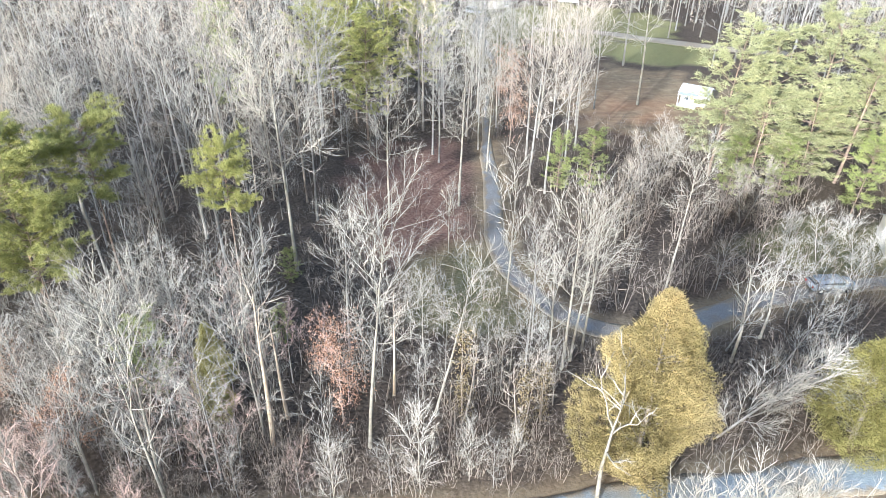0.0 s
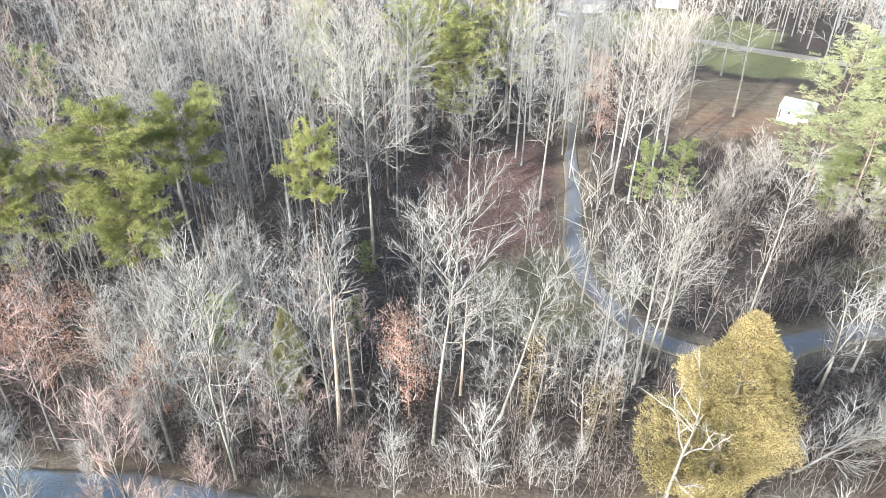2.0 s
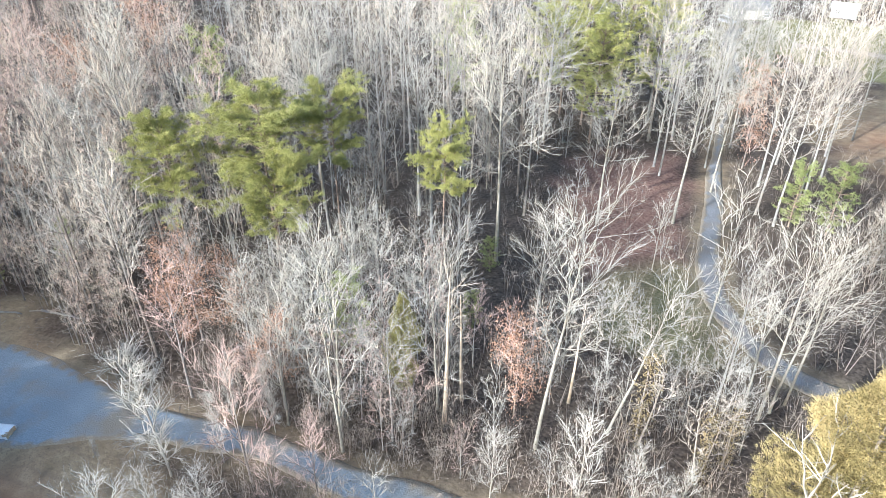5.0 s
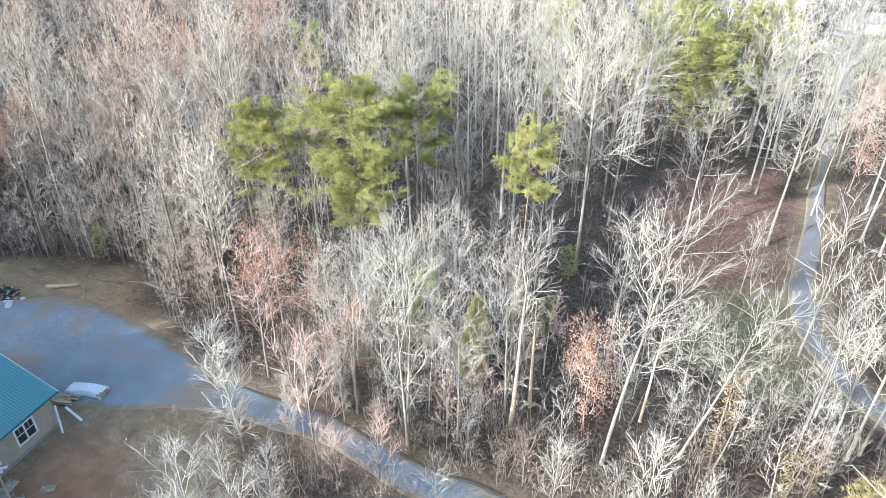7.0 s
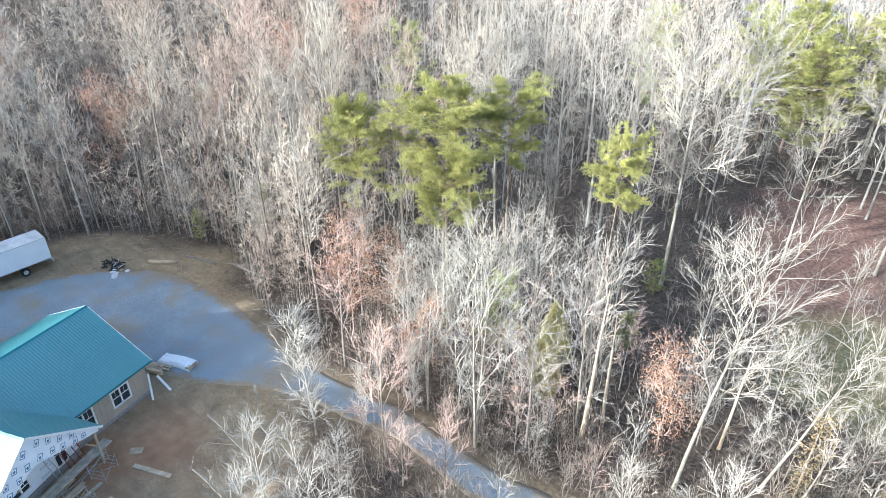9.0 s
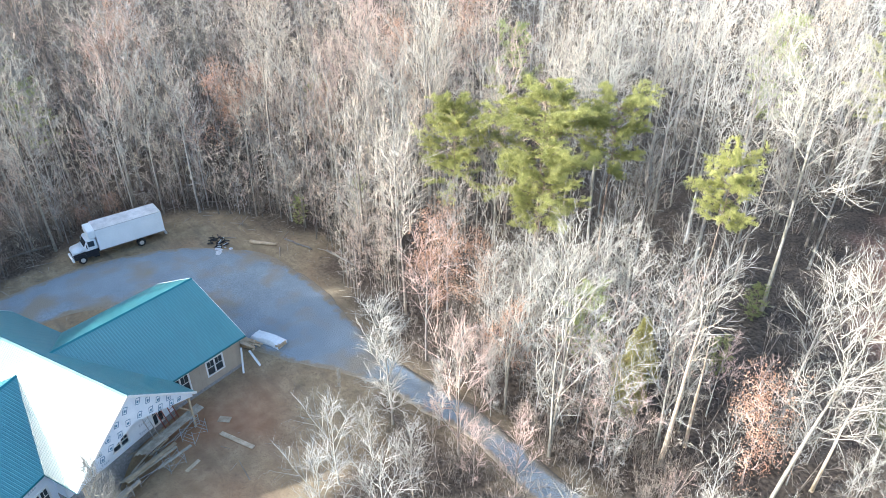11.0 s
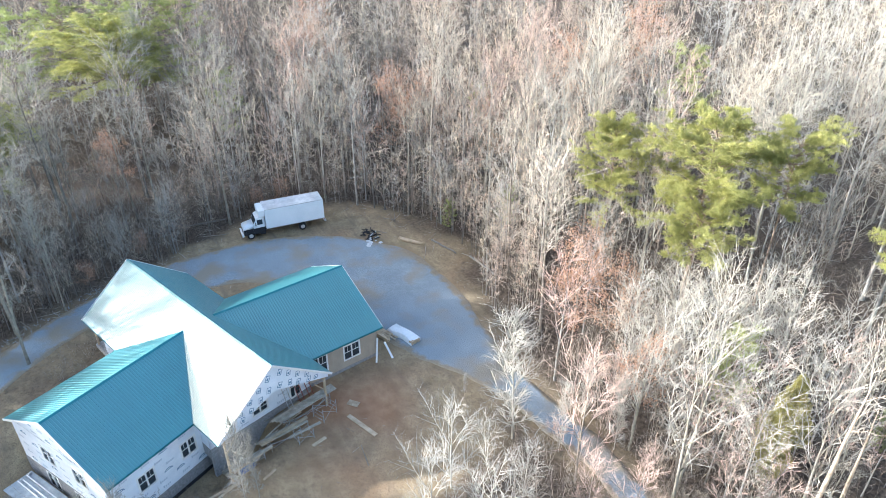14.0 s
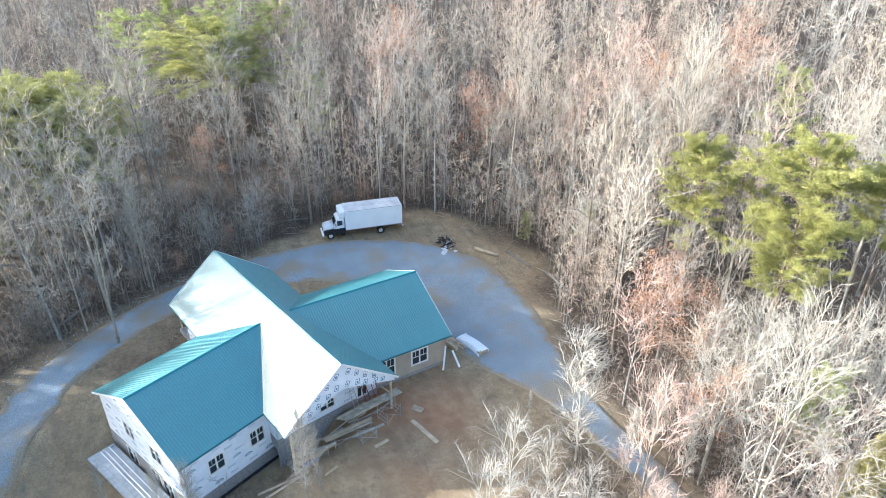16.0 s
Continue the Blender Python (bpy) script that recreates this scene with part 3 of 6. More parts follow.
def sprout(rng, parents, count, f0, f1, angle, length, steps, wander, lift, ring=False, whorl=1):
    """Side shoots along each parent line; angle and length are functions of the place along it. ring: set round an upright trunk, whorl of them at one height."""
    m, k = len(parents), parents.shape[1] - 1
    f = f0 + (f1 - f0) * (np.arange(count)[None] + rng.uniform(0, 0.9, (m, count))) / count
    if whorl > 1:
        f = f0 + (f1 - f0) * (np.arange(count)[None] // whorl * whorl + rng.uniform(0, 0.25 * whorl, (m, count))) / count
    i = np.minimum((f * k).astype(int), k - 1)
    row = np.arange(m)[:, None]
    a, b = parents[row, i], parents[row, i + 1]
    p, e = a + (b - a) * (f * k - i)[..., None], normed(b - a)
    side = rng.normal(0, 1, (m, count, 3))
    if ring:
        az = np.arange(count)[None] * 2.4 + rng.uniform(-0.6, 0.6, (m, count))
        side = np.stack([np.cos(az), np.sin(az), np.zeros_like(az)], -1)
    side = normed(side - np.sum(side * e, -1, keepdims=True) * e)
    th = np.radians(angle(f)) * rng.uniform(0.7, 1.3, f.shape)
    d = e * np.cos(th)[..., None] + side * np.sin(th)[..., None]
    ln = length(f, np.linalg.norm(parents[:, -1] - parents[:, 0], axis=1)[:, None]) * rng.uniform(0.65, 1.3, f.shape)
    return grow_many(rng, p.reshape(-1, 3), d.reshape(-1, 3), ln.ravel(), steps, wander, lift), f.ravel()


def bare_tree(seed, h=18.0, r=0.2, first=0.42, limbs=15, reach=0.24, spread=(58, 24), lift=0.05, second=7, twigs=5, fine=1, stems=1, lean=0.008, wander=0.014, crook=0.09, thick=1.0, lead=0.96, top=0.97, lite=False):
    """A leafless tree: trunk with limbs that fan upwards, and a crown of branches and twigs."""
    rng = np.random.RandomState(seed)
    trunk, crown = Wood(), Wood()
    tips = []
    for s in range(stems):
        way = np.array([[rng.normal(0, lean), rng.normal(0, lean), 1.0]])
        base = np.array([[0.0, 0.0, -0.5]])
        hh, rr = h * lead, r
        if stems > 1:
            a = 2 * math.pi * s / stems + rng.uniform(0, 1)
            way = np.array([[0.24 * math.cos(a), 0.24 * math.sin(a), 1.0]])
            base = np.array([[0.12 * math.cos(a), 0.12 * math.sin(a), -0.5]])
            hh, rr = h * rng.uniform(0.75, 0.98), r * 0.8
        stem = grow_many(rng, base, way, np.array([hh + 0.5]), 5 if lite else 10, wander, 0.04)
        rad = rr * (1 - np.linspace(0, 1, stem.shape[1]) ** 1.3 * 0.9)
        rad[0] *= 1.3
        trunk.tube(stem[0], rad, 4 if lite else 6)

        def crown_width(f, _):
            g = (f - first) / (1 - first)
            return hh * reach * (0.5 + 0.75 * np.sin(math.pi * np.clip(0.12 + 0.70 * g, 0, 1)))

        limb, f = sprout(rng, stem, limbs, first, top, lambda q: spread[0] + (spread[1] - spread[0]) * (q - first) / (1 - first), crown_width, 3 if lite else 5, crook, lift, True)
        lr = np.maximum(0.032, rr * (1.12 - f) * 0.55) * thick * (0.6 if lite else 1.0)
        if lite and h < 5:
            trunk.spikes(limb[:, 0], limb[:, -1], lr * 0.8)
        else:
            trunk.tubes(limb, lr, 0.014 * thick, 3)
        br, g = sprout(rng, limb, second, 0.2, 0.98, lambda q: 50 - 14 * q, lambda q, ln: (ln * (0.56 - 0.32 * q) + 0.25) * (0.78 if lite else 1.0), 2 if lite else 3, crook * 1.2, lift)
        if lite:
            crown.spikes(br[:, 0], br[:, -1], 0.024 * thick)
        else:
            crown.tubes(br, np.full(len(br), 0.026 * thick), 0.010 * thick, 3)
        tw, g = sprout(rng, br, twigs, 0.12, 1.0, lambda q: 40 + 0 * q, lambda q, ln: ln * (0.55 - 0.25 * q) + 0.28, 1, 0.12, lift)
        if lite:
            tw[:, 1] = tw[:, 0] + (tw[:, 1] - tw[:, 0]) * 0.8
        tips.append(tw[:, -1])
        if lite:
            crown.needles(tw[:, 0], tw[:, 1] - tw[:, 0], rng.normal(0, 1, (len(tw), 3)), np.linalg.norm(tw[:, 1] - tw[:, 0], axis=1), 0.036 * thick)
        else:
            crown.spikes(tw[:, 0], tw[:, 1], 0.0112 * thick)
        if fine:
            fw, g = sprout(rng, tw, fine, 0.2, 1.0, lambda q: 38 + 0 * q, lambda q, ln: ln * 0.5 + 0.12, 1, 0.1, lift)
            crown.needles(fw[:, 0], fw[:, 1] - fw[:, 0], rng.normal(0, 1, (len(fw), 3)), np.linalg.norm(fw[:, 1] - fw[:, 0], axis=1), 0.015 * thick)
    return trunk, crown, np.concatenate(tips)


def pine_tree(seed, h=18.0, r=0.19, first=0.5, whorls=7, reach=0.24, tufts=18, blades=70, size=0.29, plate=0.5):
    """A pine: a bare lower trunk, level boughs with side branches, and flat plates of needles in layers."""
    rng = np.random.RandomState(seed)
    trunk, crown = Wood(), Wood()
    stem = grow_many(rng, np.array([[0, 0, -0.5]]), np.array([[rng.normal(0, 0.02), rng.normal(0, 0.02), 1]]), np.array([h * 0.97 + 0.5]), 12, 0.02, 0.05)
    trunk.tube(stem[0], r * (1 - 0.85 * np.linspace(0, 1, 13)), 7)
    dead, f = sprout(rng, stem, 12, 0.22, first, lambda q: 80 + 0 * q, lambda q, ln: 1.5 + 0 * q, 3, 0.12, 0.0, True)
    trunk.tubes(dead, np.full(len(dead), 0.028), 0.009, 3)

    def width(q, _):
        g = np.clip((q - first) / (1 - first), 0, 1)
        return h * reach * (0.42 + 0.75 * np.sin(math.pi * (0.2 + 0.72 * g)))

    bough, f = sprout(rng, stem, whorls * 5, first, 0.99, lambda q: 82 - 44 * np.clip((q - first) / (1 - first), 0, 1) ** 2, width, 4, 0.06, 0.03, True, 5)
    trunk.tubes(bough, 0.05 * (1.7 - f), 0.012, 4)
    twig, g = sprout(rng, bough, tufts, 0.28, 1.0, lambda q: 55 + 0 * q, lambda q, ln: 0.18 * ln + 0.35, 2, 0.08, 0.05)
    # side branches stay level with their bough
    lie = twig - twig[:, :1]
    twig = twig[:, :1] + lie * np.array([1, 1, 0.3])
    crown.spikes(twig[:, 0], twig[:, -1], 0.012)
    m = len(twig) * blades
    q = rng.uniform(0.15, 1.05, (len(twig), blades, 1))
    at = (twig[:, :1] + (twig[:, -1:] - twig[:, :1]) * q + rng.normal(0, 0.13, (len(twig), blades, 3)) * np.array([1, 1, 0.45])).reshape(-1, 3)
    way = np.repeat(normed(twig[:, -1] - twig[:, 0]), blades, 0) * 0.7 + rng.normal(0, 1, (m, 3)) * np.array([1, 1, plate]) + np.array([0, 0, 0.35])
    crown.needles(at, way, rng.normal(0, 1, (m, 3)), rng.uniform(0.6, 1.2, m) * size, 0.17 * size)
    return trunk, crown


def cedar_tree(seed, h=16.0, wide=4.0, clumps=2600, pts_per=9, low=0.06):
    """A dense cedar: a leaning, lumpy cone of short sprays over a short trunk."""
    rng = np.random.RandomState(seed)
    trunk, crown = Wood(), Wood()
    pts, rad = grow(rng, (0, 0, -0.4), (0, 0, 1), h * 0.9, 0.26, 0.04, 8, 0.02, 0.05)
    trunk.tube(pts, rad, 7)
    for i in range(40):
        p, d = along(pts, rng.uniform(0.1, 0.9))
        a = rng.uniform(0, 6.28)
        lp, lr = grow(rng, p, (math.cos(a), math.sin(a), 0.6), wide * 0.6, 0.04, 0.012, 3, 0.1, 0.1)
        trunk.tube(lp, lr, 3)
    lob = rng.uniform(0, 6.28, (34, 2))
    A, D, S = [], [], []
    for i in range(clumps):
        f = low + (1 - low) * rng.uniform(0, 1) ** 1.25
        a = rng.uniform(0, 6.28)
        g = 1 - f
        env = wide * ((g / 0.62) ** 0.53 if g < 0.62 else 1 - 0.3 * (g - 0.62) / 0.38)
        bump = 0.0
        for k, (la, lf) in enumerate(lob):
            bump += math.exp(-((math.remainder(a - la, 6.2832)) ** 2) / 0.16 - ((f - lf / 6.28) ** 2) / 0.006)
        env *= 0.52 + 0.50 * min(bump, 1.25)
        rr = env * rng.uniform(0.70, 1.06)
        c = np.array([rr * math.cos(a), rr * math.sin(a), f * h])
        out = np.array([math.cos(a), math.sin(a), 0.75])
        A.append(np.repeat(c[None], pts_per, 0) + rng.normal(0, 0.13, (pts_per, 3)))
        D.append(rng.normal(0, 0.75, (pts_per, 3)) + out)
        S.append(rng.normal(0, 1, (pts_per, 3)))
    A, D, S = np.concatenate(A), np.concatenate(D), np.concatenate(S)
    crown.needles(A, D, S, rng.uniform(0.09, 0.24, len(A)), 0.058)
    return trunk, crown


def leaves_on(tips, seed, count, size=0.13, spread=0.35):
    rng = np.random.RandomState(seed)
    w = Wood()
    at = tips[rng.randint(0, len(tips), count)] + rng.normal(0, spread, (count, 3))
    w.blades(at, rng.normal(0, 1, (count, 3)) + np.array([0, 0, -0.4]), rng.normal(0, 1, (count, 3)), rng.uniform(0.8, 1.5, count) * size, size * 0.8)
    return w


class Kind:
    """Shared meshes of one form of tree, made once at its own height."""

    def __init__(self, h, trunk, crown, bark, twig, leaves=None, leaf=None):
        self.h, self.trunk, self.crown, self.leaves = h, trunk, crown, leaves
        self.bark, self.twig, self.leaf, self.cache = bark, twig, leaf, {}

    def meshes(self, bark, twig):
        key = (bark.name, twig.name)
        if key not in self.cache:
            self.cache[key] = (self.trunk.mesh("trunk", bark, True), self.crown.mesh("crown", twig),
                               self.leaves.mesh("leaves", self.leaf) if self.leaves else None)
        return self.cache[key]


def plant(kind, name, x, y, h, label, category="tree", group="", bark=None, twig=None, lean=(0, 0), turn=None, fat=1.0):
    """A tree of that kind at x, y, h metres tall, on the land."""
    rng = np.random.RandomState(int(abs(x * 131 + y * 17) * 10) % 100000)
    turn = rng.uniform(0, 360) if turn is None else turn
    s = h / kind.h
    m = pose(x, y, ground_at(x, y) - 0.03, lean[0], lean[1], 0) @ pose(0, 0, 0, 0, 0, turn) @ Matrix.Diagonal((s * fat, s * fat, s, 1))
    ob = thing(name, m, label, category, group)
    a, b, c = kind.meshes(bark or kind.bark, twig or kind.twig)
    share("trunk", a, ob, Matrix())
    share("crown", b, ob, Matrix())
    if c:
        share("leaves", c, ob, Matrix())
    return ob


TALL = [Kind(20, *bare_tree(11 + i, h=20, r=0.17, first=0.38 + 0.06 * (i % 3), limbs=14 + 2 * (i % 3), reach=0.24 + 0.02 * (i % 2), spread=(62 - 7 * (i % 3), 24), second=7, twigs=5)[:2], bark_grey, twig_grey) for i in range(6)]
SPREAD = [Kind(20, *bare_tree(31 + i, h=20, r=0.18, first=0.46, limbs=15, reach=0.30, spread=(68, 30), crook=0.16, lift=0.07, second=8, twigs=7, thick=1.1)[:2], bark_white, twig_white) for i in range(3)]
ARCHED = [Kind(20, *bare_tree(37, h=20, r=0.16, first=0.46, limbs=15, reach=0.25, spread=(54, 18), crook=0.10, lift=0.06, second=9, twigs=7, fine=1, thick=1.0, lead=0.95, wander=0.02)[:2], bark_white, twig_white)]
LANKY = [Kind(16, *bare_tree(38, h=16, r=0.13, first=0.62, limbs=10, reach=0.24, spread=(60, 30), second=8, twigs=6, fine=1)[:2], bark_white, twig_white)]
SLENDER = [Kind(18, *bare_tree(131 + i, h=18, r=0.14, first=0.34 + 0.1 * i, limbs=18, reach=0.14, spread=(58, 28), second=5, twigs=5)[:2], bark_white, twig_grey) for i in range(2)]
FORKED = [Kind(14, *bare_tree(41 + i, h=14, r=0.13, first=0.20 + 0.05 * i, limbs=8, reach=0.42, spread=(40, 12), crook=0.13, second=8, twigs=6, fine=0, thick=1.15, lead=0.9)[:2], bark_grey, twig_grey) for i in range(3)]
SLIM = [Kind(10, *bare_tree(51 + i, h=10, r=0.075, first=0.22, limbs=14, reach=0.23, spread=(56, 26), second=5, twigs=4, fine=0, thick=0.95)[:2], bark_grey, twig_grey) for i in range(4)]
POLE = [Kind(9, *bare_tree(57 + i, h=9, r=0.075, first=0.14, limbs=24, reach=0.20, spread=(48, 16), crook=0.055, second=8, twigs=6, fine=1, thick=1.15)[:2], bark_pale, twig_pale) for i in range(3)]
BUSHY = [Kind(9, *bare_tree(161 + i, h=9, r=0.095, first=0.14, limbs=9, reach=0.31, spread=(46, 18), lift=0.05, crook=0.055, stems=2, second=8, twigs=7, fine=2, thick=0.95)[:2], bark_pale, twig_pale) for i in range(3)]
CANDELABRA = [Kind(9, *bare_tree(171 + i, h=9, r=0.1, first=0.07, limbs=11, reach=0.40, spread=(44, 10), lift=0.07, crook=0.055, second=9, twigs=6, fine=1, thick=1.08)[:2], bark_pale, twig_pale) for i in range(2)]
RUST = []
for i in range(2):
    tk, cr, tips = bare_tree(61 + i, h=9, r=0.08, first=0.2, limbs=13, reach=0.30, spread=(62, 26), second=6, twigs=4, fine=0, thick=0.8)
    RUST.append(Kind(9, tk, cr, bark_brown, twig_red, leaves_on(tips, 5 + i, 2600, 0.15, 0.25), leaf_rust))
tk, cr, tips = bare_tree(67, h=11, r=0.12, first=0.35, limbs=9, reach=0.15, stems=2, second=4, twigs=4, fine=0)
VINED = [Kind(11, tk, cr, bark_brown, twig_brown, leaves_on(np.array([[0.3 * math.sin(k), 0.3 * math.cos(k), 0.09 * k] for k in range(95)]), 9, 900, 0.16, 0.35), leaf_vine)]
PINE = [Kind(18, *pine_tree(71 + i, first=0.54 + 0.06 * i, whorls=9 - i), bark_pine, needle_yellow) for i in range(3)]
LOW_PINE = [Kind(18, *pine_tree(75 + i, first=0.28, whorls=9, tufts=9, blades=24, size=0.5), bark_pine, needle_yellow) for i in range(2)]
BROAD_PINE = [Kind(18, *pine_tree(78 + i, first=0.22, whorls=8, reach=0.25, tufts=12, blades=34, size=0.42, plate=0.7), bark_pine, needle_haze) for i in range(2)]
BUSHY_PINE = [Kind(12, *pine_tree(81 + i, h=12, r=0.14, first=0.16, whorls=9, reach=0.2, tufts=8, blades=24, size=0.36, plate=0.8), bark_pine, needle_green) for i in range(2)]
GOLD_CEDAR = Kind(16, *cedar_tree(91, 16, 4.7, 7600, 20), bark_brown, cedar_gold)
GREEN_CEDAR = Kind(10, *cedar_tree(92, 10, 3.4, 3200, 20), bark_brown, cedar_green)
DEAD = [Kind(11, *bare_tree(95, h=11, r=0.17, first=0.42, limbs=6, reach=0.34, spread=(52, 30), crook=0.2, second=4, twigs=3, fine=0, thick=1.7, wander=0.07)[:2], bark_white, twig_white)]
SNAG = [Kind(14, *bare_tree(97, h=14, r=0.2, first=0.6, limbs=6, reach=0.12, second=4, twigs=4, lead=1.0)[:2], wood_raw, twig_brown)]

PALE = "tall leafless pale-barked tree in the winter woods"
GREY = "tall leafless grey tree in dense winter woods"
# x, y, height of the trees that stand out
placed = []


def stand(kinds, rows, name, label, group, category="tree", **kw):
    for i, (x, y, h) in enumerate(rows):
        plant(kinds[i % len(kinds)], name, x, y, h, label, category, group, **kw)
        placed.append((x, y))


stand(ARCHED, [(-6.0, 35.4, 19.8)], "bare_tree", "tall white-barked leafless tree with a broad spreading crown", "pale trees", turn=40, lean=(0, 2))
stand(LANKY, [(-1.1, 38.9, 15.2)], "bare_tree", "white-barked leafless tree leaning over the woods", "pale trees", lean=(0, 13))
stand(SPREAD, [(-16.7, 59.9, 24), (33.3, 115.7, 24), (-7.7, 72.3, 17), (1, 75.6, 19.5), (5.0, 86, 15)], "bare_tree", PALE, "pale trees")
stand(SLENDER, [(-81.1, -10.9, 18), (-68.9, -7.7, 17), (-59.2, -10.5, 17.4), (-66.9, -7.1, 12), (-74, -20, 18), (-78, -16, 19), (-84, 2, 18), (-88, 18, 19), (-72, -14, 18), (-83, -5, 19), (-62.5, -13.5, 13), (-79.5, 4.5, 18)],
      "bare_tree", "tall slender leafless tree beside the gravel drive", "slender trees")
stand(TALL, [(-2.9, 91.8, 19.5), (-1.9, 88.8, 17.5), (7.8, 48.9, 12), (-48.8, 39.4, 21), (-38.2, 36.8, 13)],
      "bare_tree", GREY, "grey trees")
stand(FORKED, [(-20.4, 31, 15.5), (-19.7, 29.8, 15), (-25, 30.6, 12), (-14.5, 36.5, 13), (-24, 37, 13.5)], "forked_tree", "leafless tree forking low into several pale stems", "forked trees", bark=bark_white, twig=twig_grey)
stand(POLE, [(-30.4, 23.2, 11.2)], "sapling", "slender bright white leafless tree beside the gravel drive", "drive saplings", fat=1.1)
stand(POLE, [(-27.5, 25.6, 6.5), (-29.2, 29.2, 6), (-25.6, 29.6, 7), (-36.6, 22.4, 2.2)], "sapling", "slender pale leafless sapling beside the gravel drive", "drive saplings", fat=0.65)
stand(CANDELABRA, [(-24.6, 24.9, 10.5), (-19.0, 25.0, 7), (-21.8, 23.6, 5.5), (-27.6, 30.6, 6)], "forked_tree", "leafless tree with reddish tan twigs beside the drive", "forked trees", bark=bark_brown, twig=twig_red, fat=0.8)
stand(CANDELABRA, [(-28.6, 16.6, 7.0), (-22.6, 16.2, 8), (-25.6, 13.4, 7.2), (-29.6, 20.4, 4.0), (-25.2, 20.6, 5.0)], "forked_tree", "bushy pale leafless tree beside the dirt yard", "forked trees")
stand(CANDELABRA, [(14.6, 24.4, 8.8), (17.6, 24.2, 9.6), (20.6, 24.2, 10), (16, 22.6, 9.5), (19, 22.8, 10)], "forked_tree", "sunlit white leafless tree near the drive", "forked trees", bark=bark_white, twig=twig_white, fat=0.9)
stand(FORKED[1:], [(25.6, 47.5, 9), (29.5, 45, 8)], "forked_tree", "leafless pale tree sprawling beside the lane", "forked trees", lean=(6, 12), fat=1.2)
stand(BUSHY, [(21.6, 37.2, 11.5), (24.5, 39.5, 9.5)], "leaning_tree", "grey leafless tree leaning far over beside the lane", "leaning trees", lean=(-6, 48), bark=bark_grey, twig=twig_grey)
stand(BUSHY, [(41.5, 63.5, 6.5), (44.5, 61.5, 6), (38.5, 65.5, 5)], "white_bush", "dense bright white leafless bush before a grey roof", "white bushes", category="bush", fat=1.15)
stand(TALL, [(10.5, 82, 20), (12.5, 79.5, 19), (15, 84, 20), (11, 90.5, 20), (16.5, 89, 19), (19, 95.5, 19), (13.5, 99, 20), (20.5, 105, 19), (25, 113, 18)], "bare_tree", "tall leafless tree with tan twigs above the brown slope", "slope trees", bark=bark_grey, twig=twig_brown)
stand(TALL, [(2.2, 99, 18), (9.6, 107, 17), (3.2, 112, 18), (8.4, 121, 18), (4.6, 127, 18), (2.6, 140, 17), (7.2, 103, 17), (4.0, 94, 16), (8.2, 114, 18), (6.0, 133, 17)], "bare_tree", GREY, "grey trees")
stand(BUSHY, [(25.5, 78, 9.5), (22, 73, 7.5), (29, 84, 8), (36, 72, 8)], "forked_tree", "fan-shaped leafless tree on the brown slope", "forked trees", bark=bark_grey, twig=twig_brown)
stand(LANKY, [(22.3, 56.5, 16)], "bare_tree", "white-barked leafless tree leaning above the brown slope", "pale trees", lean=(0, 4))
stand(TALL, [(10.1, 44.8, 17), (11.0, 45.9, 15), (12.2, 47.3, 15)], "bare_tree", PALE, "pale trees", bark=bark_white, twig=twig_white, fat=0.95, lean=(0, 3))
stand(CANDELABRA, [(-1.9, 31.2, 7.5), (1.6, 32.4, 5), (-7.9, 29.8, 6), (4.8, 33.5, 4)], "forked_tree", "low pale leafless tree at the edge of the drive", "forked trees", bark=bark_white, twig=twig_grey, fat=0.8)
stand(SLIM, [(37.4, 55.6, 6), (40.8, 55.9, 6.5), (35, 57.5, 6), (43.5, 58, 7), (33, 52, 7), (37, 50, 8), (28, 57.5, 6)], "forked_tree", "grey leafless bush beside the lane", "lane bushes", category="bush", fat=1.3)
stand(RUST, [(-37.9, 35.2, 8), (-40.8, 38, 8.5), (-35.5, 38.5, 7.5), (-8.5, 38.2, 8), (-27.5, 33.5, 7)], "young_beech", "young tree holding rusty brown dead leaves", "rusty trees")
stand(VINED, [(1.2, 38.7, 11.4), (5.7, 36.4, 9.5), (7.5, 38.5, 8)], "vine_covered_tree", "leafless tree wrapped in dry tan vines", "vined trees")
stand(SNAG, [(-13.5, 35.4, 14.5), (-13.0, 38.2, 11), (-4.6, 41.1, 10)], "tree_snag", "dead trunk with stripped tan bark", "snags")
stand(DEAD, [(10.6, 30.6, 11.5), (25.5, 46, 10.5), (29.5, 49.5, 9)], "dead_tree", "bleached dead tree with broken crooked limbs", "dead trees")
stand([GOLD_CEDAR], [(13.8, 33.4, 16.4)], "cedar_tree", "dense golden-green cedar in low sunlight", "cedars")
stand([GREEN_CEDAR], [(31.5, 36.6, 10.5)], "cedar_tree", "dense olive-green cedar beside the drive", "cedars")
for k, wide, row in ((0, 0.78, (-45.8, 45, 18)), (0, 0.98, (-36.8, 48.2, 20.5)), (2, 0.75, (-33.5, 55.6, 19.5)), (2, 0.6, (-20.9, 53.7, 17.5)), (1, 0.85, (-34, 45.2, 14.5))):
    stand([PINE[k]], [row], "pine_tree", "tall pine with yellow-green layered boughs above bare woods", "pines", fat=wide)
stand(LOW_PINE, [(-13.2, 97.3, 18.5), (-20.2, 107.8, 19.5), (-5.9, 113.7, 18.5), (-15.9, 104.6, 20.5), (-6.2, 126.5, 18.5), (-11, 109, 20), (-24, 112, 19), (-17, 116, 20)], "pine_tree", "tall yellow-green pine in the far woods", "pines")
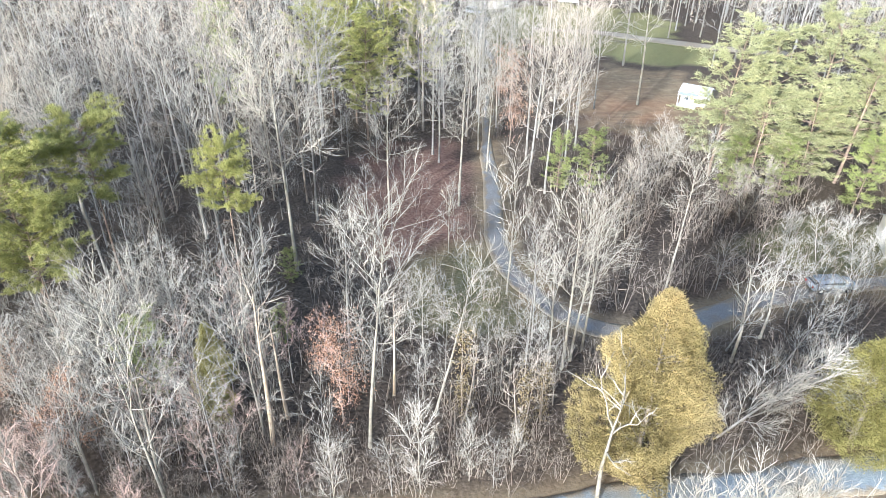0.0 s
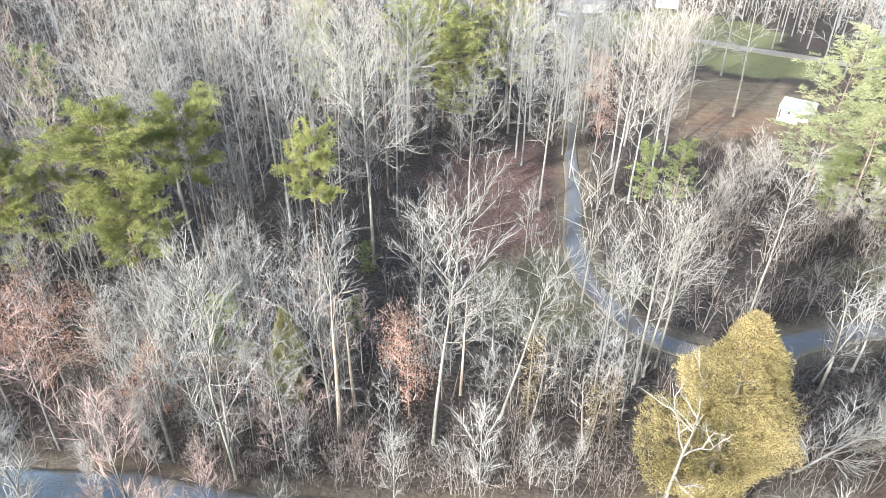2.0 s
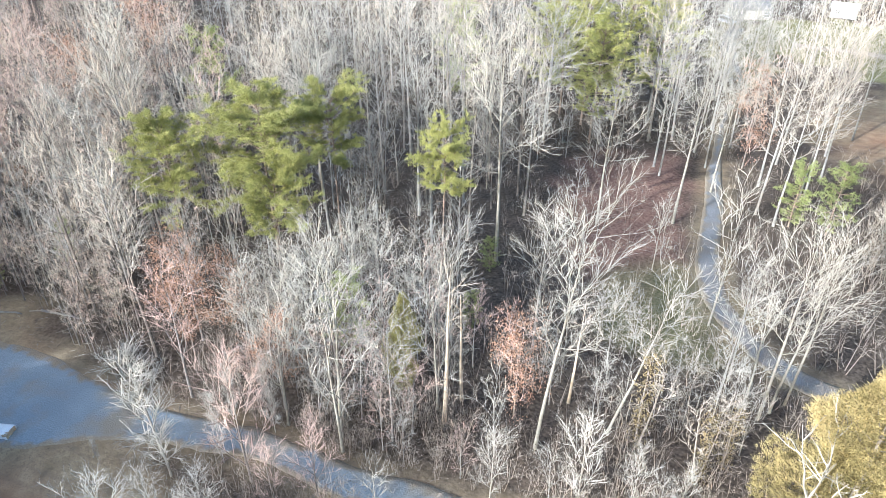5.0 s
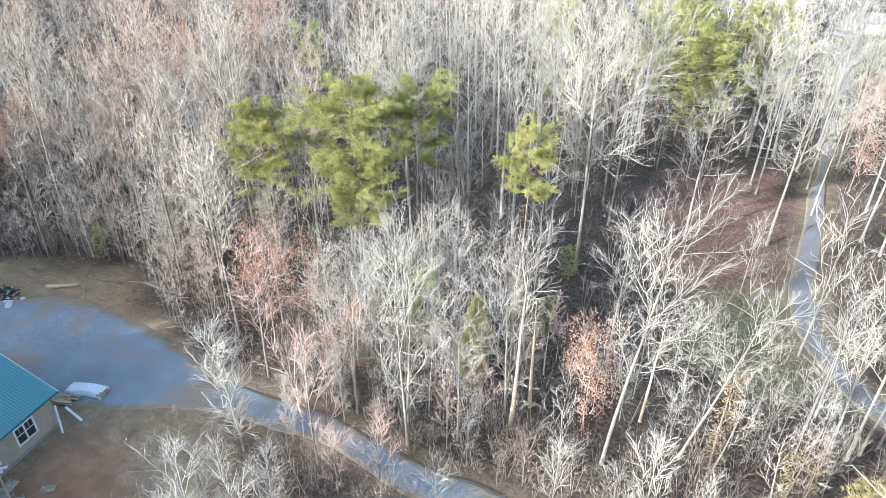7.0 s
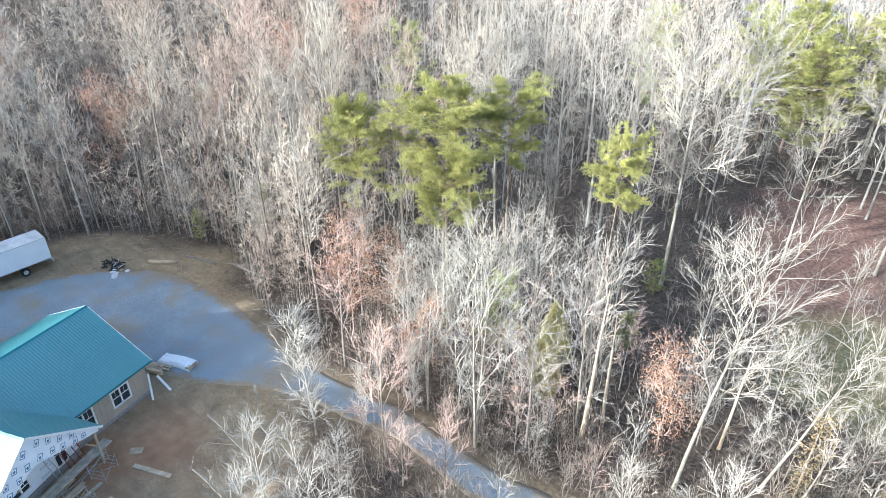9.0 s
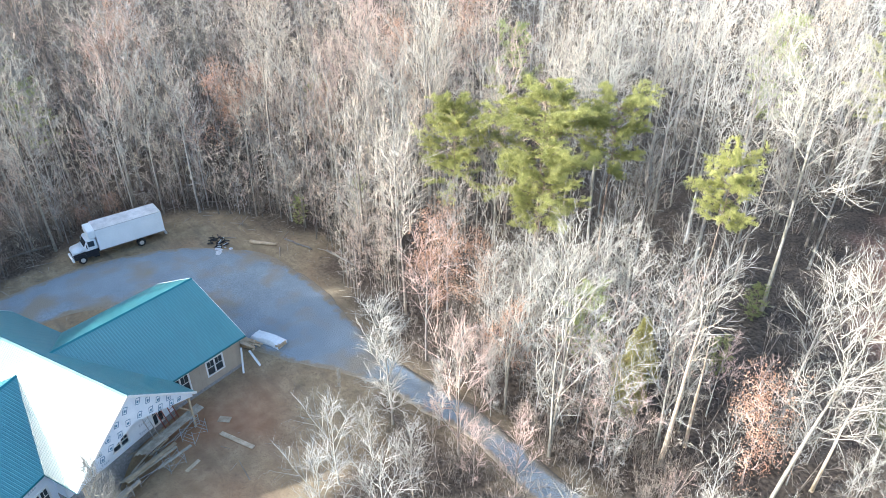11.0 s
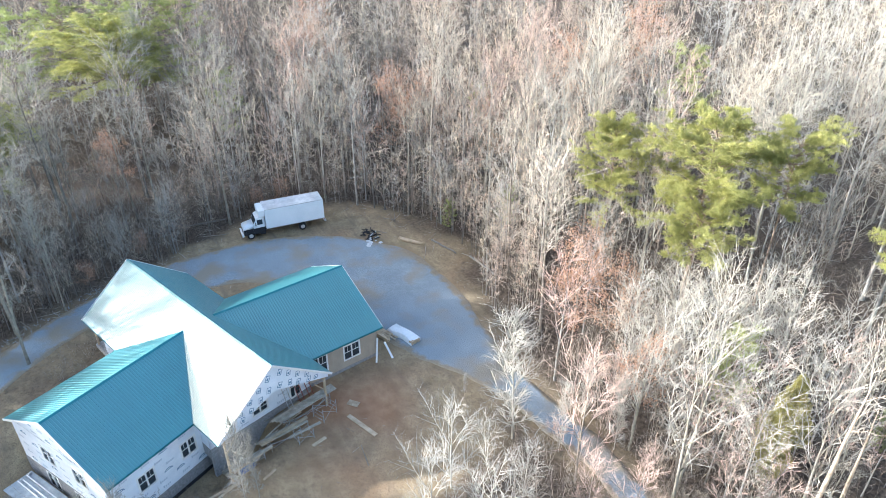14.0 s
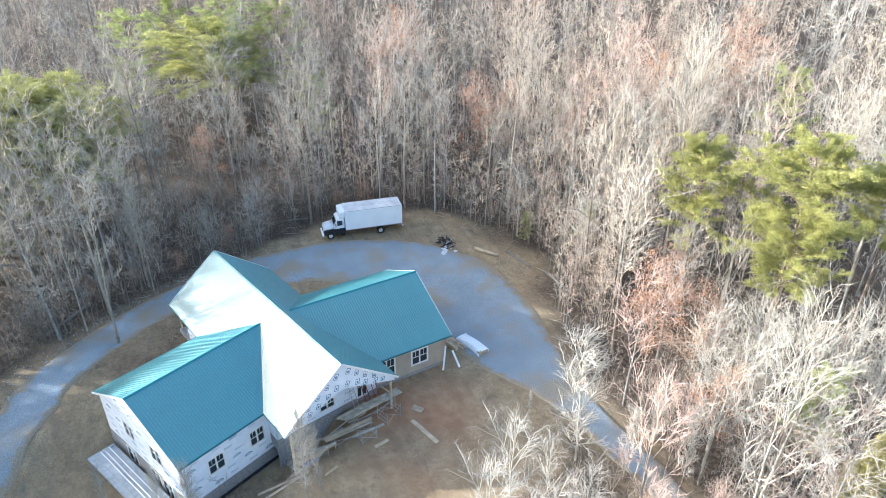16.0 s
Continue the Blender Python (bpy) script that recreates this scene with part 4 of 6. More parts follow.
stand(BROAD_PINE, [(36.3, 85.8, 19.5), (43.3, 87.8, 20.5), (50.6, 90, 21.5), (53, 83.8, 19.5), (39.1, 79.5, 14.5), (47.1, 81.5, 14), (59, 86, 19), (60, 79, 17), (66, 84, 19)], "pine_tree", "broad sunlit green pine on the valley floor", "pines", fat=1.25, twig=needle_haze)
stand(BUSHY_PINE, [(18.2, 79.3, 9.5), (14.2, 80.1, 8.8), (42, 77, 10), (51, 75, 11), (36.5, 79, 9)], "young_pine", "bushy young green pine", "young pines")
stand(LOW_PINE, [(-95, -15, 14), (-121.5, -0.8, 17), (-116.5, -7.2, 17), (-114, 6.5, 19), (-113, 15, 17)], "pine_tree", "green pine on the shaded wooded hillside, some added unseen for shade", "pines", twig=needle_green, fat=1.3)
stand(PINE, [(-105.5, 3.5, 18), (-104, 7.2, 15.5)], "pine_tree", "broad yellow-green pine on the shaded hillside", "pines", fat=1.6)
# pine belt added mostly out of view to keep sun off the gravel
for k in range(1, 6):
    for s_, h_ in ((44, 17.2), (50, 19.4)):
        l_ = -28 + 3.3 * k + (1.5 if s_ > 45 else 0)
        stand(LOW_PINE, [(-48 - 0.5 * s_ + 0.87 * l_, 5 - 0.87 * s_ - 0.5 * l_, h_ - 0.2 * k)], "pine_tree", "green pine on the shaded wooded hillside, some added unseen for shade", "pines", twig=needle_green, fat=1.2)
# lower pine row, also added unseen: shades the yard, spares the roof
for k in range(13):
    s_, l_ = 41 + 2.5 * (k % 2), -10 + 3 * k
    stand(LOW_PINE, [(-48 - 0.5 * s_ + 0.87 * l_, 5 - 0.87 * s_ - 0.5 * l_, (10.8 if l_ < 8 else 12.8) + 0.8 * (k % 3))], "pine_tree", "green pine on the shaded wooded hillside, some added unseen for shade", "pines", twig=needle_green, fat=1.5)
stand(PINE, [(-83.8, -16.5, 19), (-86.5, -13.5, 17), (-88, -20, 18)], "pine_tree", "tall yellow-green pine at the edge of the shaded woods", "pines", fat=1.6)
stand(RUST, [(-93.8, 1.1, 7), (-78.5, 19.5, 3.5), (-104, 31.7, 12), (-110, 36.8, 12), (-83, 38.2, 11.5), (-77.6, 65, 13), (-83, 42.5, 11), (-75, 49, 9), (-79.8, 80.8, 15), (8.9, 95.6, 12)], "young_beech", "tree with rusty dead leaves on the wooded slope", "rusty trees")
stand(TALL[1:], [(-79.1, 21.9, 15), (-78.2, 25.1, 16.5), (-79.6, 10.3, 14.5), (-105.9, 9.7, 20)], "bare_tree", "pale leafless tree at the foot of the wooded slope", "pale trees", bark=bark_pale, twig=twig_pale, fat=0.85)
stand(CANDELABRA, [(-80.1, -2.9, 6), (-82.4, -9.7, 9), (-85, 7, 8), (-76.5, 5, 6), (-64.8, 35.5, 7), (-55.5, 38.5, 7)], "forked_tree", "pale leafless tree at the foot of the wooded slope", "forked trees", bark=bark_grey, twig=twig_grey)
stand(CANDELABRA, [(-72.6, -0.6, 5.5), (-75.5, -8, 7)], "sapling", "pale leafless sapling at the outer edge of the drive", "slender trees", fat=0.7)
stand(RUST, [(-67.2, -13.5, 3), (-74.5, 1.5, 2.6), (-70.6, -4.5, 2.6), (-79.8, 16.5, 2.4)], "young_beech", "low bush with rusty dead leaves at the foot of the slope", "rusty bushes", category="bush", fat=1.3)
stand(POLE, [(-40.4, -11.2, 4.6), (-36.0, -5.0, 6.6), (-37.6, -7.2, 5.5), (-34.5, 3.0, 8.5), (-34.6, 4.0, 6.0)], "sapling", "thin leafless sapling beside the new house", "house saplings", fat=0.6, twig=twig_grey)
stand(BUSHY_PINE, [(-99.5, 18.3, 11), (-15.5, 47.5, 4.5), (-24.5, 40.5, 9), (-87, 55, 6.5), (-59.6, 42, 5), (-63.1, 35.7, 4)], "young_pine", "small dark evergreen among leafless trees", "young pines")


stand([GREEN_CEDAR], [(-18.2, 38.3, 9.5)], "cedar_tree", "narrow olive-green cedar among bare trees", "cedars", fat=0.5)
stand(BUSHY_PINE, [(-16.7, 57.5, 4.5), (-38, 108.5, 18), (-41, 112, 17), (-65, 75.5, 17), (-62.5, 44.4, 4.5), (-89.2, 55.2, 5.5)], "young_pine", "small dark evergreen among leafless trees", "young pines")


# pines that stand clear of the trees before them
open_pines = [(-45.8, 45), (-36.8, 48.2), (-33.5, 55.6), (-20.9, 53.7), (-34, 45.2), (-105.5, 3.5), (-99.5, 18.3), (-13.2, 97.3), (-15.9, 104.6), (36.3, 85.8), (43.3, 87.8), (50.6, 90), (-88.7, -18)]


def open_ground(x, y):
    """Where no tree stands."""
    if near_way(x, y) < (0.9 if y < 90 else 0.4):
        return True
    if float(bare_yard(x, y)) < 1.03 or float(lawn(x, y)) < 1.0:
        return True
    return False


def before_pines(x, y):
    """Whether a tall tree here would hide the pines."""
    return any(0 < math.hypot(px, py) - (x * px + y * py) / math.hypot(px, py) < 14 and abs(x * py - y * px) / math.hypot(px, py) < 4.0 for px, py in open_pines)


def view_bearing(x, y):
    return math.degrees(math.atan2(-x, y))


def fill_woods():
    """Canopy trees on every second place of a loose grid, with slighter trees between."""
    rng = np.random.RandomState(7)
    near, far = [], []
    step = 5.0
    for ix, gx in enumerate(np.arange(-215, 150, step)):
        for iy, gy in enumerate(np.arange(-110, 300, step)):
            x, y = gx + rng.uniform(-2.2, 2.2), gy + rng.uniform(-2.2, 2.2)
            d, b = math.hypot(x, y), view_bearing(x, y)
            u = rng.uniform(0, 1, 4)
            tall = (ix + iy) % 2 == 0
            sight = math.degrees(math.atan2(ground_at(x, y) - 40, d))
            q, lat = -0.5 * (x + 48) - 0.87 * (y - 5), 0.87 * (x + 48) - 0.5 * (y - 5)
            # trees added out of view, up-sun of the house, to shade its yard
            shade = 117 <= b < 165 and (40 if lat < 7 else 32 if lat < 17 else 20) < q < 55 and x < -8
            if shade and u[0] < 0.75 and near_way(x, y) > 1:
                far.append((x, y, d, b, u, tall))
                continue
            if (b > 99 and d < 52) or (b > 55 and d < 34):
                continue
            if d < 25.5 or not -50 < b < 116 or sight > -7.6 or open_ground(x, y):
                continue
            if (not tall and d > 46 and u[2] > 0.72) or (d > 84 and b < 42 and u[2] > (0.85 if tall else 0.3)):
                continue
            if (-16 < x < 4.5 and 42 < y < 60 and u[0] > 0.3) or (-13 < x < 9 and y < 42 and u[0] > 0.3):
                continue
            if (x > 9 and y < 47) or (x > 6 and y < 62 and u[0] > 0.4):
                continue
            if float(glade(x, y)) < 1 and u[0] > 0.2:
                continue
            if float(cabin_ground(x, y)) < 1.0 or (7 < x < 62 and 54 < y < 136):
                continue
            if x > 14 and y < 56 and u[0] > 0.7:
                continue
            if placed and min((px - x) ** 2 + (py - y) ** 2 for px, py in placed) < 5.5:
                continue
            if -15 < x < 5 and 54 < y < 98 and u[0] > 0.3:
                continue
            if b > 56 and u[0] > 0.85:
                continue
            (near if d < 92 else far).append((x, y, d, b, u, tall))
    return near, far


def fill_low():
    """Small trees between the tall ones: along the drive, in the near woods and at the foot of the slope."""
    rng = np.random.RandomState(19)
    near, foot = [], []
    while len(near) < 100:
        x, y, u = rng.uniform(-34, 9.5), rng.uniform(29.6, 50), rng.uniform(0, 1, 4)
        if near_way(x, y) < 0.7 or float(bare_yard(x, y)) < 1.03 or (y > 40 and u[0] > 0.6) or (x > -14 and y < 40 and u[2] > 0.07) or (-16 < x < 4.5 and 43 < y and u[1] > 0.3):
            continue
        if near and min((r[0] - x) ** 2 + (r[1] - y) ** 2 for r in near) < 2.2:
            continue
        if min((px - x) ** 2 + (py - y) ** 2 for px, py in placed) < 1.6 or (-19.5 < x < -15.5 and 34 < y < 38.5):
            continue
        near.append((x, y, math.hypot(x, y), view_bearing(x, y), u, False))
    while len(foot) < 560:
        d, b, u = rng.uniform(62, 128), math.radians(rng.uniform(*((26, 112) if len(foot) < 330 else (44, 84)))), rng.uniform(0, 1, 4)
        x, y = -d * math.sin(b), d * math.cos(b)
        if near_way(x, y) < 1.2 or float(bare_yard(x, y)) < 1.0 + 0.1 * u[0]:
            continue
        foot.append((x, y, d, math.degrees(b), u, False))
    while len(foot) < 730:
        d, b, u = rng.uniform(55, 110), math.radians(rng.uniform(48, 108)), rng.uniform(0, 1, 4)
        x, y = -d * math.sin(b), d * math.cos(b)
        if near_way(x, y) > 1.0 and 1.0 < float(bare_yard(x, y)) < 1.45:
            u[3] = u[3] * 0.6 - 0.7
            foot.append((x, y, d, math.degrees(b), u, False))
    return near, foot


near_woods, far_woods = fill_woods()
low_near, low_far = fill_low()
near_woods += low_near
far_woods += low_far
near_woods.sort(key=lambda r: r[2])


def pick_kind(x, y, d, b, u, tall):
    """Which form, height, bark and twigs a tree of the filled woods has."""
    west = float(smooth_step(34, 52, b)) * 0.75
    small = (SLIM + FORKED)[int(u[1] * 6.99)]
    if d < 33 or (not tall and d < 46):
        kind, h = small, 4.5 + 5 * u[3] ** 1.5
    elif d < 46:
        kind, h = (TALL[int(u[1] * 5.99)], 12 + 5 * u[3]) if tall and u[2] > 0.45 else (small, 8 + 6 * u[3])
    else:
        kind, h = (TALL[int(u[1] * 5.99)], 17 + 6 * u[3]) if tall else (small, 8 + 5 * u[3])
    if before_pines(x, y):
        kind, h = small, 6 + 5 * u[3]
    if -15 < x < 5 and 54 < y < 78:
        kind, h = SLIM[int(u[1] * 3.99)], 4 + 4 * u[3]
    if -14 < x < 5 and 40 < y < 56:
        h *= 0.74
    r = (u[0] * 7.3) % 1
    if r < west:
        bark, twig = (bark_brown, twig_brown) if r < west * 0.6 else (bark_grey, twig_red)
    else:
        bark, twig = (bark_white, twig_white) if (u[0] * 13.7) % 1 < 0.3 else (bark_grey, twig_grey)
        if d < 48 and 12 < b < 48 and (u[0] * 29.1) % 1 < 0.22:
            bark, twig = bark_grey, twig_red
        elif b > 12 and (u[0] * 41.3) % 1 < 0.3:
            bark, twig = bark_brown, twig_brown
    return kind, h, bark, twig


for row in near_woods[:300]:
    kd, hh, bk, tw = pick_kind(*row)
    lab = {"twig_white": "leafless white-barked tree in sunlit winter woods", "twig_grey": "leafless grey tree among crowded winter woods",
           "twig_brown": "leafless brown-grey tree on the wooded slope", "twig_red": "leafless tree with reddish budding twigs"}[tw.name]
    plant(kd, "woodland_tree", row[0], row[1], hh, lab, "tree", "woodland trees", bark=bk, twig=tw)


def joined_woods(name, rows, chooser, mats, label, category):
    """Uncounted trees or brush, laid out as one object; tone gives each tree its own bark and twig colour."""
    V, T, S, K, n = [], [], [], [], 0
    rng = np.random.RandomState(len(rows))
    for row in rows:
        parts, s, sz, tone = chooser(row, rng)
        a = rng.uniform(0, 6.283)
        rot = np.array([[math.cos(a), -math.sin(a), 0], [math.sin(a), math.cos(a), 0], [0, 0, 1]])
        for (v, t), slot in parts:
            p = (v * np.array([s, s, sz])) @ rot.T + np.array([row[0], row[1], ground_at(row[0], row[1])])
            V.append(p)
            T.append(t + n)
            S.append(np.full(len(t), slot))
            K.append(np.full(len(p), tone))
            n += len(p)
    me = fast_mesh(name, np.concatenate(V), np.concatenate(T), mats, np.concatenate(S))
    me.attributes.new("tone", 'FLOAT', 'POINT').data.foreach_set("value", np.concatenate(K).astype(np.float32))
    return tagged(new(name, me), label, category, kind="stuff")


FAR_FORMS = [bare_tree(201 + i, h=18, r=0.17, first=0.28 + 0.05 * (i % 3), limbs=14, reach=0.29 + 0.02 * (i % 2), spread=(58 - 6 * (i % 3), 22), crook=0.05, lift=0.035, second=7, twigs=8, fine=0, thick=1.1, lite=True)[:2] for i in range(8)]
FAR_FORMS = [(a.arrays(), b.arrays()) for a, b in FAR_FORMS]
UNDER_FORMS = [bare_tree(221 + i, h=10, r=0.08, first=0.2, limbs=9, reach=0.25, spread=(54, 24), second=4, twigs=7, fine=0, thick=0.95, lite=True)[:2] for i in range(5)]
UNDER_FORMS = [(a.arrays(), b.arrays()) for a, b in UNDER_FORMS]


def far_tree(row, rng):
    x, y, d, b, u, tall = row
    west = float(smooth_step(30, 52, b))
    # tones from dark brown through rust pink, tan and grey to white
    # fewer browns past 58 degrees: the slope's cool shade put into the tone
    tone = rng.uniform(0.1, 0.62) if rng.rand() < west * (0.9 - 0.5 * float(smooth_step(58, 76, b))) else rng.uniform(0.4, 1.0)
    # some dark brown crowns, their tone also standing in for the slope's shade
    if b > 64 and d > 92 and rng.rand() < 0.3:
        tone = rng.uniform(0, 0.14)
    if tall and not before_pines(x, y):
        k = FAR_FORMS[int(u[1] * 7.99)]
        h = (16 + 6.5 * u[3] - 4 * west if b < 116 else 13 + 5.5 * u[3]) / 18
    else:
        k = UNDER_FORMS[int(u[1] * 4.99)]
        h = (6.5 + 6 * u[3] + 2 * west) / 10
    return [(k[0], 0), (k[1], 1)], h, h, tone


joined_woods("far_woods", near_woods[300:] + far_woods, far_tree, [woods_bark, woods_twig], "crowded leafless winter woods fading into the distance, with added shade trees", "woods")

BRUSH = [bare_tree(301 + i, h=3.4, r=0.035, first=0.1, limbs=3, reach=0.42, spread=(50, 28), crook=0.15, stems=3, second=2, twigs=3, fine=0, thick=0.9, lite=True) for i in range(4)]
BRUSH = [(a.arrays(), b.arrays()) for a, b, c in BRUSH]


def brush_rows():
    rng = np.random.RandomState(21)
    rows = []
    while len(rows) < 1250:
        d, b = 27 + 85 * rng.rand() ** 1.1, math.radians(rng.uniform(-42, 112))
        x, y = -d * math.sin(b), d * math.cos(b)
        if near_way(x, y) < 0.6 or float(bare_yard(x, y)) < 1.0 or float(cabin_ground(x, y)) < 1:
            continue
        if float(glade(x, y)) < 1 and rng.rand() > 0.45:
            continue
        rows.append((x, y, rng.randint(4), rng.uniform(0.5, 1.3)))
    while len(rows) < 1410:
        a = rng.uniform(1.6, 4.9)
        x, y = -59 + 21.5 * math.cos(a) * rng.uniform(1.0, 1.25), 9 + 26 * math.sin(a) * rng.uniform(1.0, 1.2)
        if near_way(x, y) > 0.8 and float(bare_yard(x, y)) > 0.97:
            rows.append((x, y, rng.randint(4), rng.uniform(0.5, 1.2)))
    for _ in range(34):
        x, y = rng.normal(-57.5, 2.2), rng.normal(-5, 4.5)
        if near_way(x, y) > 0.5 and x < -53.5:
            rows.append((x, y, rng.randint(4), rng.uniform(0.25, 0.5)))
    while len(rows) < 1700:
        d, b = rng.uniform(78, 128), math.radians(rng.uniform(56, 106))
        x, y = -d * math.sin(b), d * math.cos(b)
        if float(bare_yard(x, y)) > 1.0 and near_way(x, y) > 1:
            rows.append((x, y, rng.randint(4), rng.uniform(0.6, 1.3)))
    for _ in range(110):
        x, y = rng.uniform(12, 31), rng.uniform(34.5, 47)
        if near_way(x, y) > 0.3:
            rows.append((x, y, rng.randint(4), rng.uniform(0.5, 1.1)))
    while len(rows) < 2070:
        x, y = rng.uniform(-25, 12), rng.uniform(30.3, 37)
        if near_way(x, y) > 0.3 and (x < -10 or rng.rand() < 0.3):
            rows.append((x, y, rng.randint(4), rng.uniform(0.35, 0.8)))
    while len(rows) < 2190:
        x, y = rng.uniform(-36, -12), rng.uniform(19, 34)
        if 0.15 < near_way(x, y) < 2.6 and float(bare_yard(x, y)) > 0.98:
            rows.append((x, y, rng.randint(4), rng.uniform(0.25, 0.75)))
    while len(rows) < 2340:
        x, y = rng.uniform(-86, -60), rng.uniform(-20, 16)
        if near_way(x, y) > 0.7 and 1.0 < float(bare_yard(x, y)) < 2.1:
            rows.append((x, y, rng.randint(4), rng.uniform(0.4, 1.0)))
    while len(rows) < 2490:
        x, y = rng.uniform(10, 47), rng.uniform(47, 98)
        if (x > 20 or y < 60) and near_way(x, y) > 0.8 and float(cabin_ground(x, y)) > 1:
            rows.append((x, y, rng.randint(4), rng.uniform(0.9, 1.7)))
    return rows


def rubble():
    """Loose pale stones along the outer edge of the drive."""
    rng = np.random.RandomState(77)
    base = np.array([(1, 0, 0), (-1, 0, 0), (0, 1, 0), (0, -1, 0), (0, 0, 1), (0, 0, -0.4)], float)
    tri = np.array([(0, 2, 4), (2, 1, 4), (1, 3, 4), (3, 0, 4), (2, 0, 5), (1, 2, 5), (3, 1, 5), (0, 3, 5)])
    V, T = [], []
    west = DRIVE[(DRIVE[:, 0] < -48) & (DRIVE[:, 1] < 0)]
    for k in range(600):
        i = rng.randint(1, len(west) - 1)
        d = west[i + 1, :2] - west[i - 1, :2]
        nrm = np.array([-d[1], d[0]]) / np.hypot(*d)
        if nrm[0] > 0:
            nrm = -nrm
        p = west[i, :2] + nrm * (west[i, 2] + rng.normal(0.5, 0.7)) + rng.normal(0, 0.2, 2)
        z = ground_at(p[0], p[1]) + 0.05
        s = rng.uniform(0.03, 0.09)
        V.append(base * s * rng.uniform(0.6, 1.3, (6, 3)) + np.array([p[0], p[1], z]))
        T.append(tri + 6 * k)
    me = fast_mesh("stone_rubble", np.concatenate(V), np.concatenate(T), [stone_pale])
    tagged(new("stone_rubble", me), "pale crushed stone spilled along the drive's edge", "stones", kind="stuff")


def verge_sticks():
    """Sticks, twigs and small scraps strewn over the dirt and the wood's edge."""
    rng = np.random.RandomState(31)
    w = Wood()
    n = 0
    while n < 900:
        x, y = rng.uniform(-90, -26), rng.uniform(-22, 44)
        e = float(bare_yard(x, y))
        if near_way(x, y) < 0.3 or not (0.78 < e < 1.45) and rng.rand() > 0.07 or (-58 < x < -38 and -14 < y < 20):
            continue
        a, ln = rng.uniform(0, 6.28), rng.uniform(0.25, 0.9) if rng.rand() < 0.86 else rng.uniform(1.0, 2.8)
        k = np.linspace(0, 1, 4)
        px, py = x + ln * k * math.cos(a) + rng.normal(0, 0.03, 4), y + ln * k * math.sin(a) + rng.normal(0, 0.03, 4)
        r = 0.012 + 0.014 * ln
        w.tube(np.stack([px, py, land(px, py) + r * rng.uniform(0.6, 2.2)], 1), r * np.array([1, 0.9, 0.75, 0.5]), 4)
        n += 1
    me = w.mesh("fallen_sticks", brush_pale)
    tagged(new("fallen_sticks", me), "pale sticks and small branches strewn over bare dirt", "sticks", kind="stuff")


rubble()
verge_sticks()
joined_woods("undergrowth", brush_rows(), lambda r, rng: ([(BRUSH[r[2]][0], 0), (BRUSH[r[2]][1], 0)], r[3], r[3] * rng.uniform(0.7, 1.2), 0.5), [brush_mix],
             "tangled leafless brush covering the forest floor", "undergrowth")


# ---- the new house ----
def opening_wall(length, height, thick, openings, z0=0.0):
    """A wall along x, cut through for its openings (x0, x1, z0, z1)."""
    bm = bmesh.new()
    xs = sorted({0.0, length, *(v for o in openings for v in o[:2])})
    zs = sorted({z0, height, *(v for o in openings for v in o[2:])})
    grid = {}

    def corner(x, y, z):
        key = (round(x, 4), y, round(z, 4))
        if key not in grid:
            grid[key] = bm.verts.new((x, y, z))
        return grid[key]

    def solid(i, k):
        if not (0 <= i < len(xs) - 1 and 0 <= k < len(zs) - 1):
            return False
        x, z = (xs[i] + xs[i + 1]) / 2, (zs[k] + zs[k + 1]) / 2
        return not any(a < x < b and c < z < d for a, b, c, d in openings)

    for i in range(len(xs) - 1):
        for k in range(len(zs) - 1):
            if not solid(i, k):
                continue
            xa, xb, za, zb = xs[i], xs[i + 1], zs[k], zs[k + 1]
            for y in (0, thick):
                bm.faces.new([corner(x, y, z) for x, z in ((xa, za), (xb, za), (xb, zb), (xa, zb))])
            for di, dk, (p, q) in ((-1, 0, ((xa, za), (xa, zb))), (1, 0, ((xb, za), (xb, zb))), (0, -1, ((xa, za), (xb, za))), (0, 1, ((xa, zb), (xb, zb)))):
                if not solid(i + di, k + dk):
                    bm.faces.new((corner(p[0], 0, p[1]), corner(q[0], 0, q[1]), corner(q[0], thick, q[1]), corner(p[0], thick, p[1])))
    return bm


def house_window(parent, m, w, h, halves=2, trim=0.14):
    """A white twin window with bars, set into its wall; it faces -y."""
    frame_bm = bmesh.new()
    for x0, x1, z0, z1 in ((-trim, 0, -trim, h + trim), (w, w + trim, -trim, h + trim), (0, w, -trim, 0), (0, w, h, h + trim)):
        add_box(frame_bm, x0, x1, -0.035, 0.10, z0, z1, 0.008)
    for k in range(1, halves):
        add_box(frame_bm, w * k / halves - 0.06, w * k / halves + 0.06, -0.03, 0.09, 0, h, 0.008)
    win = part("window", frame_bm, white_trim, parent)
    win.matrix_basis = m
    for k in range(halves):
        a, b = w * k / halves + (0.06 if k else 0), w * (k + 1) / halves - (0.06 if k < halves - 1 else 0)
        part("pane", box(a, b, 0.05, 0.065, 0, h), glass, win)
        bars = bmesh.new()
        add_box(bars, a, b, 0.02, 0.05, h * 0.5 - 0.03, h * 0.5 + 0.03)
        add_box(bars, (a + b) / 2 - 0.012, (a + b) / 2 + 0.012, 0.03, 0.05, h * 0.5, h)
        part("window_bars", bars, white_trim, win)
    return win


